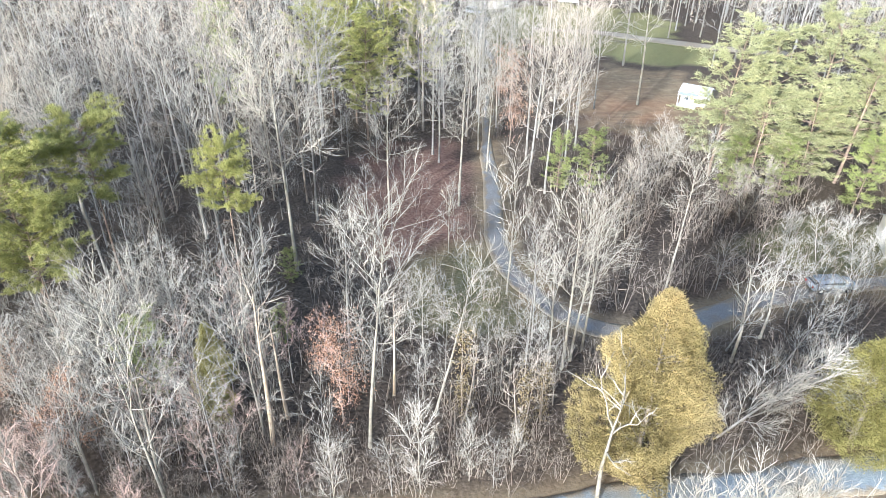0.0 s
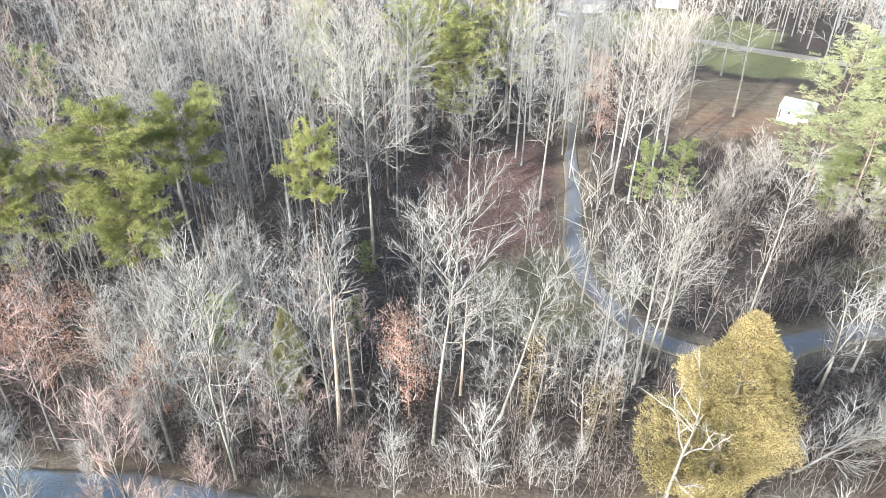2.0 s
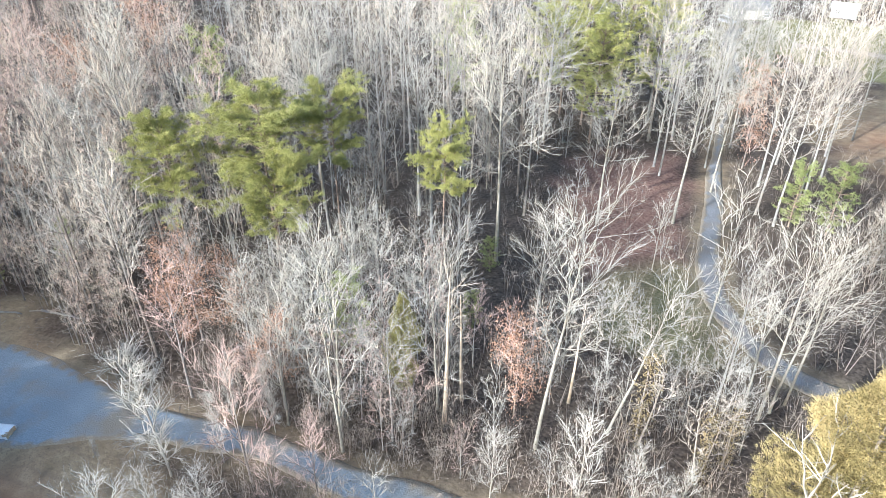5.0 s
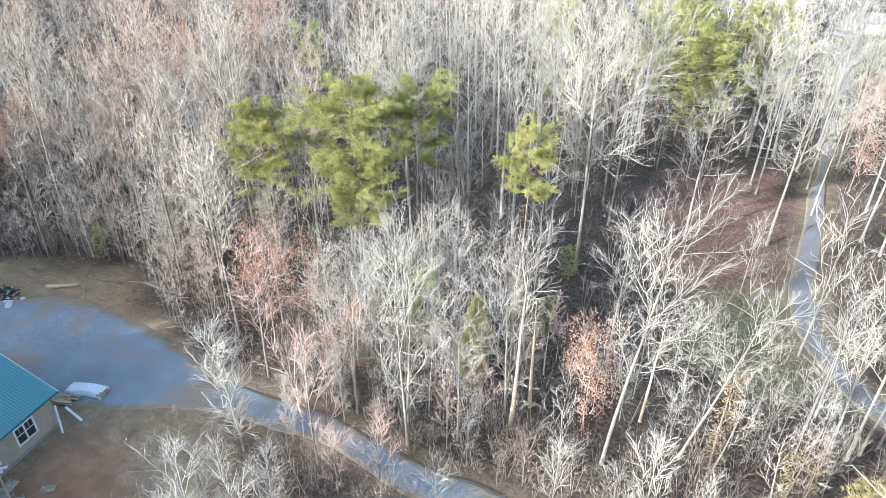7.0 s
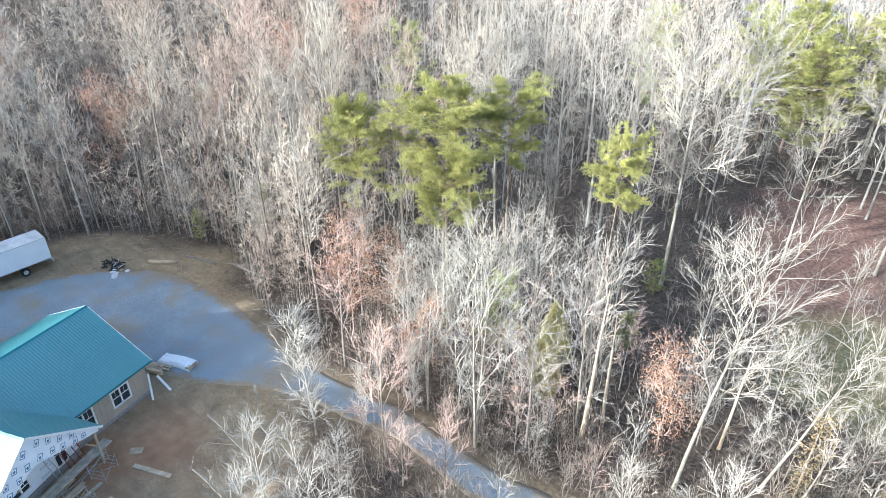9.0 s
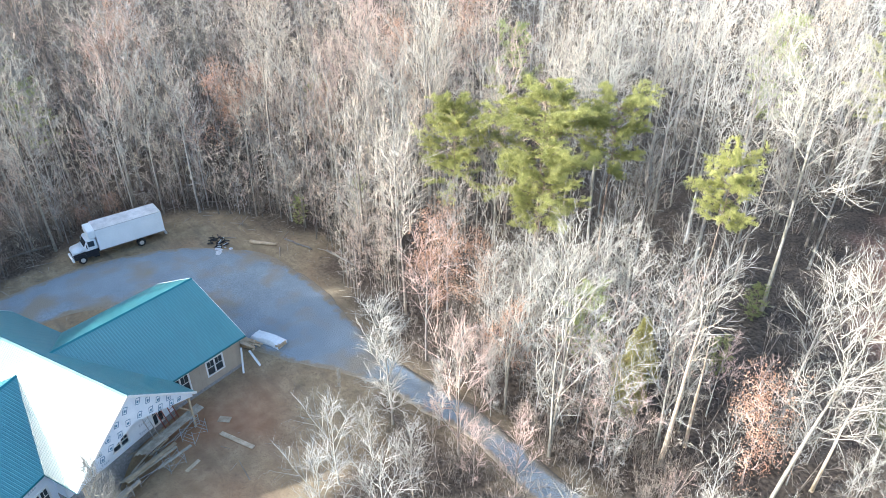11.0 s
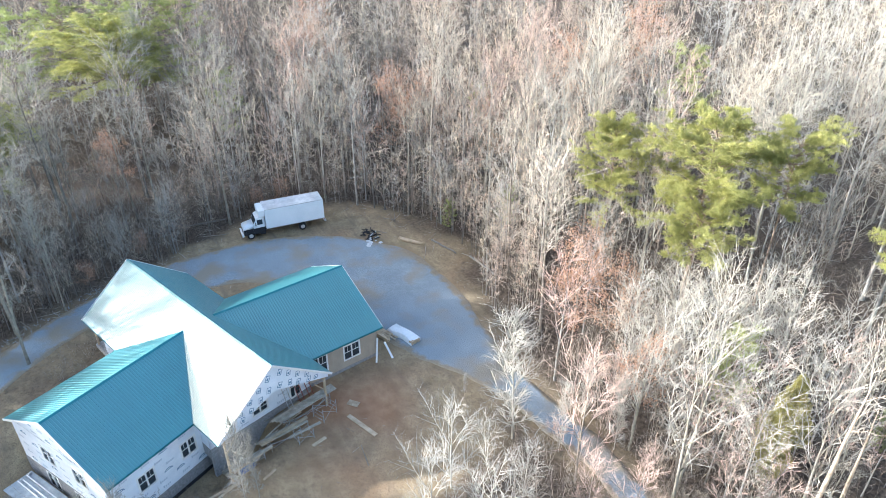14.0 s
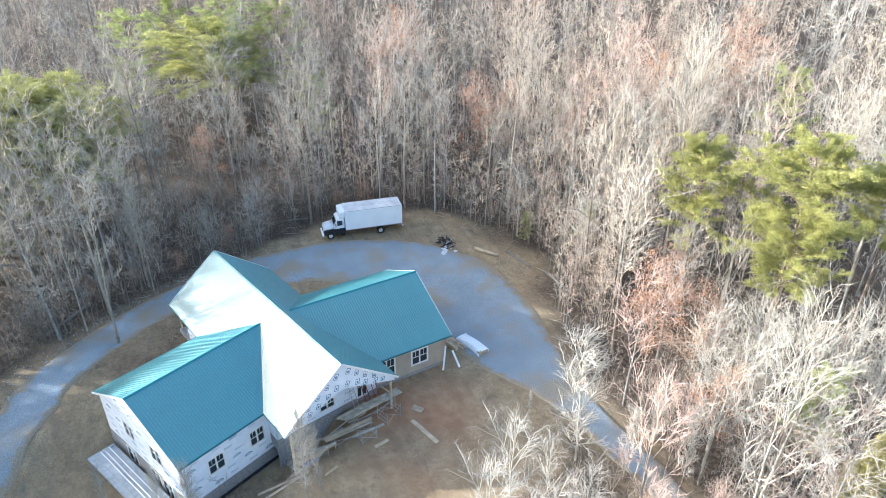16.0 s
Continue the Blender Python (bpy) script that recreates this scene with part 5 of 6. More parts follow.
def ribbed_sheet(length, width=0.9144):
    """One roof panel with four ribs, running down y."""
    prof = [(0.0, 0.0)]
    pitch = width / 4
    for k in range(4):
        c = pitch * (k + 0.5)
        prof += [(c - 0.04, 0.0), (c - 0.015, 0.018), (c + 0.015, 0.018), (c + 0.04, 0.0)]
    prof.append((width, 0.0))
    v = [(x, 0, z) for x, z in prof] + [(x, -length, z) for x, z in prof]
    n = len(prof)
    t = []
    for i in range(n - 1):
        t += [(i, i + n, i + n + 1), (i, i + n + 1, i + 1)]
    return fast_mesh("roof_panel", v, t, [roof_teal])


def gable_roof(parent, m, half, eave, rise, length, fascia=white_trim, rake_far=True):
    """A ribbed gable roof; its ridge runs from the origin along +x, m sets it on the house."""
    slope = math.hypot(half, rise)
    ang = math.degrees(math.atan2(rise, half))
    core = bmesh.new()
    prof = [(-half + 0.03, eave - 0.16), (0, eave + rise - 0.16), (half - 0.03, eave - 0.16), (half - 0.03, eave - 0.03), (0, eave + rise - 0.03), (-half + 0.03, eave - 0.03)]
    a = [core.verts.new((0.02, y, z)) for y, z in prof]
    b = [core.verts.new((length - 0.02, y, z)) for y, z in prof]
    for i in range(6):
        j = (i + 1) % 6
        core.faces.new((a[i], b[i], b[j], a[j]))
    for f in (a, b):
        core.faces.new((f[0], f[1], f[4], f[5]))
        core.faces.new((f[1], f[2], f[3], f[4]))
    roof = part("roof", core, soffit_dark, parent, "teal ribbed metal roof")
    roof.matrix_basis = m
    sheet = ribbed_sheet(slope)
    count = int(round(length / 0.9144))
    k = length / (count * 0.9144)
    for s in (1, -1):
        for i in range(count):
            x = i * 0.9144 * k if s == 1 else (i + 1) * 0.9144 * k
            mm = Matrix.Translation((x, 0, eave + rise)) @ pose(0, 0, 0, 0, 0, 0 if s == 1 else 180) @ pose(0, 0, 0, ang, 0, 0) @ Matrix.Diagonal((k, 1, 1, 1))
            share("roof_panel", sheet, roof, mm)
    cap = bmesh.new()
    for s in (1, -1):
        mm = Matrix.Translation((0, 0, eave + rise + 0.035)) @ pose(0, 0, 0, -s * ang, 0, 0)
        add_box(cap, 0, length, 0 if s == 1 else -0.17, 0.17 if s == 1 else 0, -0.006, 0.006, 0, mm)
    part("ridge_cap", cap, roof_trim, roof)
    for s in (1, -1):
        bm = bmesh.new()
        add_bar(bm, (0, s * half, eave - 0.09), (length, s * half, eave - 0.09), 0.03, 0.17)
        part("fascia_board", bm, roof_trim, roof)
        for x in ((0, length) if rake_far else (0,)):
            bm = bmesh.new()
            add_bar(bm, (x, 0, eave + rise - 0.07), (x, s * half, eave - 0.07), 0.03, 0.19)
            part("rake_board", bm, fascia, roof)
    return roof


def gable_fill(half, eave, rise, inset, thick, x):
    """The triangle of wall under a gable."""
    h = half - inset
    z = eave - 0.16 + rise * inset / half
    bm = bmesh.new()
    a = [bm.verts.new((x, y, zz)) for y, zz in ((-h, z), (h, z), (0, eave + rise - 0.17))]
    b = [bm.verts.new((x + thick, y, zz)) for y, zz in ((-h, z), (h, z), (0, eave + rise - 0.17))]
    bm.faces.new(a)
    bm.faces.new(b[::-1])
    for i in range(3):
        j = (i + 1) % 3
        bm.faces.new((a[i], b[i], b[j], a[j]))
    return bm


def printed_mark(parent, m, x, z, w, h, tilt, style):
    """One print on house wrap, facing -y: a blue outlined badge, a grey row of bars or a blue arched shape."""
    bm = bmesh.new()
    mm = Matrix.Translation((x, 0, z)) @ pose(0, 0, 0, 0, tilt, 0)
    if style == "badge":
        e = 0.13 * w
        for r in ((0, w, 0, e), (0, w, h - e, h), (0, e, e, h - e), (w - e, w, e, h - e), (0.3 * w, 0.7 * w, 0.25 * h, 0.6 * h)):
            add_box(bm, r[0], r[1], -0.004, 0.0, r[2], r[3], 0, mm)
    elif style == "bars":
        for k in range(4):
            add_box(bm, w * 0.25 * k, w * (0.25 * k + 0.17), -0.004, 0.0, 0.02 * (k % 2), h * (0.75 if k else 1.0), 0, mm)
    else:
        for k in range(7):
            q, r = math.pi * k / 6, math.pi * (k + 1) / 6
            if k < 6:
                add_bar(bm, mm @ Vector((w / 2 - w / 2 * math.cos(q), -0.002, h * math.sin(q))), mm @ Vector((w / 2 - w / 2 * math.cos(r), -0.002, h * math.sin(r))), 0.004, 0.07)
        add_box(bm, 0.15 * w, 0.85 * w, -0.004, 0.0, 0.15 * h, 0.4 * h, 0, mm)
    ob = part("printed_mark", bm, wrap_grey if style == "bars" else wrap_print, parent)
    ob.matrix_basis = m


def wall_prints(parent, m, x0, x1, z0, z1, seed, clear=()):
    """Rows of faint print over a wrapped wall, kept off its openings."""
    rng = np.random.RandomState(seed)
    z, k = z0, 0
    while z < z1:
        x = x0 + rng.uniform(0, 0.9)
        while x + 0.8 < x1:
            if not any(a - 0.95 < x < b + 0.15 and c - 0.5 < z < d + 0.2 for a, b, c, d in clear):
                printed_mark(parent, m, x, z, 0.7, 0.24, 0, "arch" if (k + seed) % 3 == 0 else "bars")
            k += 1
            x += rng.uniform(1.3, 1.8)
        z += rng.uniform(0.6, 0.75)


house = thing("house", pose(0, 0, 0), "unfinished house with teal metal roof, white house wrap and tan siding", "house")
WALL = 0.14


def wing(gx, gy, turn, half, eave, rise, length, **kw):
    return Matrix.Translation((gx, gy, 0)) @ pose(0, 0, 0, 0, 0, turn)


# main block: the ridge runs inwards from the front gable
MAIN = wing(-39.24, 7.24, 199.3, 0, 0, 0, 0)
M_HALF, M_EAVE, M_RISE, M_LEN = 5.32, 3.5, 4.13, 22.8
gable_roof(house, MAIN, M_HALF, M_EAVE, M_RISE, M_LEN)
RIGHT = wing(-51.2, 17.4, -80.0, 0, 0, 0, 0)
R_HALF, R_EAVE, R_RISE, R_LEN = 6.6, 3.5, 3.35, 13.6
gable_roof(house, RIGHT, R_HALF, R_EAVE, R_RISE, R_LEN, rake_far=False)
FRONT = wing(-42.57, -8.38, 119.2, 0, 0, 0, 0)
F_HALF, F_EAVE, F_RISE, F_LEN = 6.32, 3.5, 2.92, 13.5
gable_roof(house, FRONT, F_HALF, F_EAVE, F_RISE, F_LEN, rake_far=False)


def place_windows(mm, ops):
    for a, b, c, d in ops:
        house_window(house, mm @ Matrix.Translation((a, 0, c)), b - a, d - c)


def side_frame(m, s, h, x0, x1):
    """Where a side wall of a block starts; it faces outwards."""
    return m @ (Matrix.Translation((x0, -h, 0)) if s < 0 else Matrix.Translation((x1, h, 0)) @ pose(0, 0, 0, 0, 0, 180))


def end_frame(m, x, h, flip=False):
    return m @ (Matrix.Translation((x, -h, 0)) @ pose(0, 0, 0, 0, 0, 90) if flip else Matrix.Translation((x, h, 0)) @ pose(0, 0, 0, 0, 0, -90))


def wall_on_base(mm, length, top, ops, floor, mat, deep=-0.4, low_ops=()):
    """One wall with its windows on a stone foundation; low_ops are windows in the foundation."""
    w = part("wall", opening_wall(length, top, WALL, ops, floor), mat, house)
    w.matrix_basis = mm
    place_windows(mm, list(ops) + list(low_ops))
    f = part("foundation", opening_wall(length, floor, 0.3, list(low_ops), deep), stone_grey, house)
    f.matrix_basis = mm @ Matrix.Translation((0, -0.03, 0))
    if mat is siding:
        for x in np.arange(0.2, length, 0.41):
            if not any(a - 0.14 < x < b + 0.14 for a, b, c, d in ops):
                part("siding_batten", box(x - 0.025, x + 0.025, -0.018, 0.0, floor, top - 0.02), siding, w)
    return w


# main block: its front wall stands back under a vaulted porch
M_IN, M_X0, M_X1 = M_HALF - 0.5, 2.7, 20.2
for s in (-1, 1):
    wall_on_base(side_frame(MAIN, s, M_IN, M_X0, M_X1), M_X1 - M_X0, M_EAVE - 0.05, [], 0.75, house_wrap)
mm = end_frame(MAIN, M_X0, M_IN)
front_ops = [(4.05, 5.35, 1.35, 2.15), (7.7, 8.6, 0.76, 2.75)]
wall_on_base(mm, 2 * M_IN, M_EAVE - 0.2, front_ops, 0.75, house_wrap, -2.8)
wall_prints(house, mm, 0.4, 9.2, 1.0, 3.2, 4, front_ops)
part("gable_wall", gable_fill(M_HALF, M_EAVE, M_RISE, 0.5, 0.12, M_X0 + 0.01), house_wrap, house).matrix_basis = MAIN
mm = end_frame(MAIN, M_X1, M_IN, True)
wall_on_base(mm, 2 * M_IN, M_EAVE - 0.05, [(3.5, 5.5, 0.8, 2.9)], 0.75, house_wrap)
part("gable_wall", gable_fill(M_HALF, M_EAVE, M_RISE, 0.25, 0.12, M_LEN - 0.4), house_wrap, house).matrix_basis = MAIN


def vault_band(x, thick, half, eave, rise, low, peak):
    """The wrapped face between the rakes and the flatter vault below them."""
    out = [(-half, eave - 0.16), (0, eave + rise - 0.17), (half, eave - 0.16), (half, low), (0, peak), (-half, low)]
    bm = bmesh.new()
    a = [bm.verts.new((x, y, z)) for y, z in out]
    b = [bm.verts.new((x + thick, y, z)) for y, z in out]
    for f in (a, b):
        bm.faces.new((f[0], f[1], f[4], f[5]))
        bm.faces.new((f[1], f[2], f[3], f[4]))
    for i in range(6):
        j = (i + 1) % 6
        bm.faces.new((a[i], b[i], b[j], a[j]))
    return bm


part("gable_wall", vault_band(0.25, 0.12, M_HALF - 0.25, M_EAVE + 0.19, M_RISE - 0.19, 3.12, 5.0), house_wrap, house, "white house wrap with blue print").matrix_basis = MAIN
for s in (-1, 1):
    part("vault_ceiling", bar((1.55, s * 0.02, 5.03), (1.55, s * (M_HALF - 0.3), 3.14), 2.4, 0.06), soffit_dark, house).matrix_basis = MAIN
    part("porch_beam", box(0.3, M_X0, s * 4.75 - 0.08, s * 4.75 + 0.08, 2.9, 3.18, 0.01), lumber, house).matrix_basis = MAIN
    part("post_brace", bar((0.35, s * 4.65, 1.9), (0.35, s * 3.75, 3.05), 0.1), lumber, house).matrix_basis = MAIN
face = end_frame(MAIN, 0.25, M_HALF)
rng_mark = np.random.RandomState(3)
for s in (-1, 1):
    for k in range(5):
        d = 0.5 + k * 0.85
        mid = (7.45 - 0.776 * d + 5.0 - 0.376 * d) / 2
        room = (7.45 - 0.776 * d - 5.0 + 0.376 * d)
        for q in ((-0.27, 0.24) if room > 1.15 else (0.0,)):
            w = 0.38 if room > 0.8 else 0.26
            printed_mark(house, face, M_HALF + s * (d + rng_mark.uniform(-0.1, 0.1)) - w / 2, mid + q * room - 0.22, w, min(0.58, room * 0.45) * rng_mark.uniform(0.8, 1.0), rng_mark.uniform(8, 28), "badge")
for px_, py_ in ((0.35, -4.7), (0.35, 4.7), (22.3, -4.7), (22.3, 4.7)):
    part("porch_post", box(px_ - 0.08, px_ + 0.08, py_ - 0.08, py_ + 0.08, -0.2 if abs(py_ - 4.7) > 0.1 or px_ > 1 else -2.4, 3.1, 0.01), lumber, house).matrix_basis = MAIN
part("porch_floor", box(20.2, 22.6, -4.9, 4.9, -0.3, 0.55, 0.02), floor_conc, house).matrix_basis = MAIN

# siding wing
R_IN = R_HALF - 0.5
wall_on_base(side_frame(RIGHT, 1, R_IN, 0.35, 12.2), 11.85, R_EAVE - 0.05, [(8.35, 9.85, 1.31, 2.72), (5.0, 6.5, 1.2, 2.85)], 0.45, siding)
wall_on_base(side_frame(RIGHT, -1, R_IN, 0.35, 12.2), 11.85, R_EAVE - 0.05, [], 0.45, siding)
wall_on_base(end_frame(RIGHT, 0.35, R_IN), 2 * R_IN, R_EAVE - 0.05, [(4.5, 7.5, 0.8, 2.9)], 0.45, siding)
part("gable_wall", gable_fill(R_HALF, R_EAVE, R_RISE, 0.5, 0.12, 0.35), siding, house).matrix_basis = RIGHT

# front wing, over a walk-out basement
F_IN = F_HALF - 0.4
ops_ = [(2.05, 3.3, 0.72, 2.05), (5.75, 6.95, 0.70, 2.02)]
mm = side_frame(FRONT, -1, F_IN, 0.35, 12.0)
wall_on_base(mm, 11.65, F_EAVE - 0.05, ops_, -0.85, house_wrap, -3.2)
wall_prints(house, mm, 0.3, 11.2, -0.55, 2.9, 5, ops_)
part("foundation_membrane", box(0.5, 12.0, -F_IN - 0.06, -F_IN - 0.035, -3.2, -1.95), membrane, house, "black waterproofing").matrix_basis = FRONT
wall_on_base(side_frame(FRONT, 1, F_IN, 0.35, 12.0), 11.65, F_EAVE - 0.05, [(3.0, 4.5, 0.8, 2.05)], -0.85, house_wrap, -3.2)
mm = end_frame(FRONT, 0.35, F_IN)
ops_ = [(3.45, 4.8, 1.2, 2.5), (7.4, 8.7, 1.2, 2.5)]
wall_on_base(mm, 2 * F_IN, F_EAVE - 0.05, ops_, -0.4, house_wrap, -3.2, [(2.8, 4.1, -1.95, -0.6), (6.5, 7.7, -2.1, -0.6), (8.2, 9.4, -2.1, -0.6)])
wall_prints(house, mm, 0.3, 11.4, -0.1, 3.2, 6, ops_)
part("gable_wall", gable_fill(F_HALF, F_EAVE, F_RISE, 0.4, 0.12, 0.35), house_wrap, house, "white house wrap").matrix_basis = FRONT
wall_prints(house, mm, 2.2, 9.6, 3.75, 4.9, 8)


# ---- things round the house ----
def build_deck():
    d = thing("deck_platform", FRONT, "low platform of pale bluish boards against the house wrap wall", "deck")
    for i in range(4):
        x = 0.02 - 0.56 * i
        part("board", box(x - 0.54, x, -4.6, 5.2, -1.52, -1.48, 0.006), deck_board, d)
    for y in np.linspace(-4.4, 5.0, 8):
        part("joist", box(-2.15, 0.0, y - 0.03, y + 0.03, -1.75, -1.525), lumber, d)
    for y in (-4.3, -1.2, 2.0, 4.9):
        part("post", box(-2.12, -2.0, y - 0.06, y + 0.06, -3.0, -1.75, 0.005), lumber, d)
    for x in (-0.45, -0.85, -1.15):
        part("pipe_rail", rod((x, 5.0, -1.42), (x - 0.1, -4.4, -1.42), 0.05, 8), white_trim, d)
    for x, y in ((-0.25, 4.95), (-0.9, 4.9)):
        part("bracket", box(x - 0.1, x + 0.1, y - 0.1, y + 0.1, -1.48, -1.34, 0.02), steel, d)


build_deck()


def build_scaffold(m, w, d, h, planks, label):
    s = thing("scaffold", m, label, "scaffold", "scaffolds")
    for x in (0, w):
        for y in (0, d):
            part("upright", rod((x, y, 0), (x, y, h), 0.025, 6), steel, s)
        for z in np.arange(0.35, h, 0.42):
            part("rung", rod((x, 0, z), (x, d, z), 0.018, 5), steel, s)
    for y in (0, d):
        part("cross_brace", rod((0, y, 0.25), (w, y, h - 0.2), 0.014, 5), steel, s)
        part("cross_brace", rod((w, y, 0.25), (0, y, h - 0.2), 0.014, 5), steel, s)
    for i in range(planks):
        y = 0.08 + i * (d - 0.1) / planks
        part("plank", box(-0.7 - 0.2 * i, w + 0.8, y, y + 0.26, h + 0.01 + 0.004 * i, h + 0.06 + 0.004 * i, 0.005), lumber_old, s)
    return s


build_scaffold(MAIN @ Matrix.Translation((0.35, -0.9, 0)) @ pose(0, 0, 0, 0, 0, -92), 4.1, 0.95, 1.25, 3, "steel scaffold frame carrying weathered planks")
build_scaffold(MAIN @ Matrix.Translation((-0.35, 1.4, 0)) @ pose(0, 0, 0, 0, 0, -98), 2.6, 0.8, 0.95, 2, "steel scaffold frame with tan planks beside the porch")
build_scaffold(MAIN @ Matrix.Translation((-0.45, 3.9, 0)) @ pose(0, 0, 0, 0, 0, -95), 1.7, 0.7, 0.7, 1, "low steel scaffold frame under a long plank")


build_scaffold(MAIN @ Matrix.Translation((-1.1, -3.2, 0)) @ pose(0, 0, 0, 0, 0, -84), 1.5, 1.2, 1.6, 0, "open steel scaffold frame standing on the dirt")
build_scaffold(MAIN @ Matrix.Translation((-1.5, -0.4, 0)) @ pose(0, 0, 0, 0, 0, -100), 1.3, 0.9, 1.1, 1, "steel trestle frame with a plank across it")


def build_ladder(m, length, mat, label):
    s = thing("ladder", m, label, "ladder", "ladders")
    for x in (0, 0.42):
        part("rail", box(x - 0.025, x + 0.025, -0.04, 0.04, 0, length, 0.006), mat, s)
    for z in np.arange(0.3, length, 0.3):
        part("rung", rod((0, 0, z), (0.42, 0, z), 0.016, 6), mat, s)


for y_, top_, ln_, mat_, lab_ in ((-2.35, 2.62, 2.9, steel, "aluminium ladder leaning on the porch wall"), (-3.5, 2.62, 2.7, steel_red, "rust-red ladder leaning on the porch wall"),
                                  (-4.45, 2.62, 2.7, steel_red, "rust-red ladder leaning on the porch wall")):
    build_ladder(MAIN @ Matrix.Translation((1.45, y_, 0.02)) @ pose(0, 0, 0, 0, 24, 0) @ pose(0, 0, 0, 0, 0, 90), ln_, mat_, lab_)


def plank_thing(x, y, turn, length, w=0.28, h=0.06, z=0.02, tilt=0.0, label="long pale plank lying on the bare dirt", mat=lumber):
    bm = box(-length / 2, length / 2, -w / 2, w / 2, 0, h, 0.006)
    ob = part("plank", bm, mat, None)
    ob.matrix_basis = pose(x, y, ground_at(x, y) + z, 0, tilt, turn)
    return tagged(ob, label, "plank", "loose planks")


plank_thing(-37.5, 13.25, 20, 3.3, 0.36, 0.08)
plank_thing(-37.5, 9.6, 108, 1.25, 0.3, 0.06, label="short pale board lying on the bare dirt")
plank_thing(-38.6, 8.4, 128, 0.9, 0.12, 0.05, label="short pale board lying on the bare dirt")
plank_thing(-36.2, 5.2, 118, 1.2, 0.2, 0.06, label="short weathered board on the bare dirt")
plank_thing(-37.68, 4.29, 110, 3.8, 0.24, 0.05, 0.78, 1, "long tan plank propped on scrap beside the porch")
plank_thing(-38.95, 7.3, 104, 4.3, 0.3, 0.05, 1.09, 0, "long tan plank propped across low scaffolding")
plank_thing(-35.9, 0.8, 112, 6.0, 0.2, 0.05, 0.06, 0, "long tan plank lying along the foundation")
plank_thing(-36.7, 1.8, 100, 4.4, 0.2, 0.05, 0.13, 0, "long tan plank lying along the foundation")
plank_thing(-44.6, 17.8, -33, 2.3, 0.16, 0.06, 0.98, 62, "white trim board leaning on the wall corner", white_trim)
plank_thing(-44.5, 18.9, 10, 1.7, 0.2, 0.06, 0.65, 40, "white trim board leaning beside the wall corner", white_trim)


rng_scrap = np.random.RandomState(12)
for k in range(22):
    along_, out_ = rng_scrap.uniform(-4.5, 4.0), rng_scrap.uniform(0.7, 2.3)
    at_ = MAIN @ Vector((out_, along_, 0))
    plank_thing(at_.x, at_.y, 109 + rng_scrap.normal(0, 13), rng_scrap.uniform(1.2, 3.6), 0.14, 0.045, 0.02 + 0.05 * (k % 5), 0,
                "weathered scrap board heaped along the porch", lumber_old if k % 3 else lumber)
tagged(part("tarp", box(-0.7, 0.7, -0.35, 0.35, 0.0, 0.12, 0.05), tarp_blue, None), "folded blue tarp among scrap lumber", "tarp").matrix_basis = MAIN @ Matrix.Translation((0.2, 3.4, ground_at(-38.2, 3.9) + 0.02)) @ pose(0, 0, 0, 0, 0, 75)
plank_thing(-40.2, 13.6, 40, 1.0, 0.6, 0.04, label="square offcut of plywood on the bare dirt")


def lumber_stack(x, y, turn, rows, layers, length, label, mat=lumber):
    rng = np.random.RandomState(int(abs(x) * 7))
    s = thing("lumber_stack", pose(x, y, ground_at(x, y), 0, 0, turn), label, "lumber", "lumber stacks")
    for k in range(layers):
        for i in range(rows):
            o = rng.uniform(-0.4, 0.4)
            bm = box(-length / 2 + o, length / 2 + o, (i - rows / 2) * 0.2, (i - rows / 2) * 0.2 + 0.17, 0.05 + k * 0.13, 0.05 + k * 0.13 + 0.11, 0.006)
            part("board", bm, mat, s).matrix_basis = pose(0, 0, 0, 0, 0, rng.uniform(-4, 4))


lumber_stack(-47.6, 19.6, 20, 5, 3, 2.6, "untidy stack of pale boards against the house end")
lumber_stack(-40.6, 4.4, 110, 6, 2, 3.6, "untidy pile of weathered boards on the porch edge", lumber_old)


def build_pallet():
    a, b = Vector((-48.0, 21.0, 0)), Vector((-44.6, 21.9, 0))
    mid, turn = (a + b) / 2, math.degrees(math.atan2(b.y - a.y, b.x - a.x))
    s = thing("wrapped_lumber_bundle", pose(mid.x, mid.y, 0.06, 0, 0, turn), "lumber bundle wrapped in crumpled white plastic on gravel", "bundle")
    rng = np.random.RandomState(5)
    bm = bmesh.new()
    add_box(bm, -1.75, 1.55, -0.62, 0.62, 0.14, 0.72)
    bmesh.ops.subdivide_edges(bm, edges=bm.edges[:], cuts=9, use_grid_fill=True)
    for v in bm.verts:
        n = noise.noise_vector(v.co * 1.9)
        v.co += Vector(n) * 0.09
        v.co.z += 0.10 * math.cos(v.co.x * 2.1) - 0.05
        k = max(0.0, v.co.z - 0.35) / 0.5
        v.co.y *= 1 - 0.38 * k
        v.co.x *= 1 - 0.10 * k
        v.co.y += 0.12 * math.sin(v.co.x * 1.3)
    part("plastic_cover", bm, plastic_wrap, s, smooth=True)
    for i in range(5):
        part("board", box(1.2, 1.62 - 0.05 * (i % 2), -0.5 + i * 0.21, -0.33 + i * 0.21, 0.2, 0.55, 0.006), lumber, s)
    for x in (-1.2, 0, 1.2):
        part("skid", box(x - 0.06, x + 0.06, -0.6, 0.6, -0.02, 0.14, 0.005), lumber_old, s)


build_pallet()


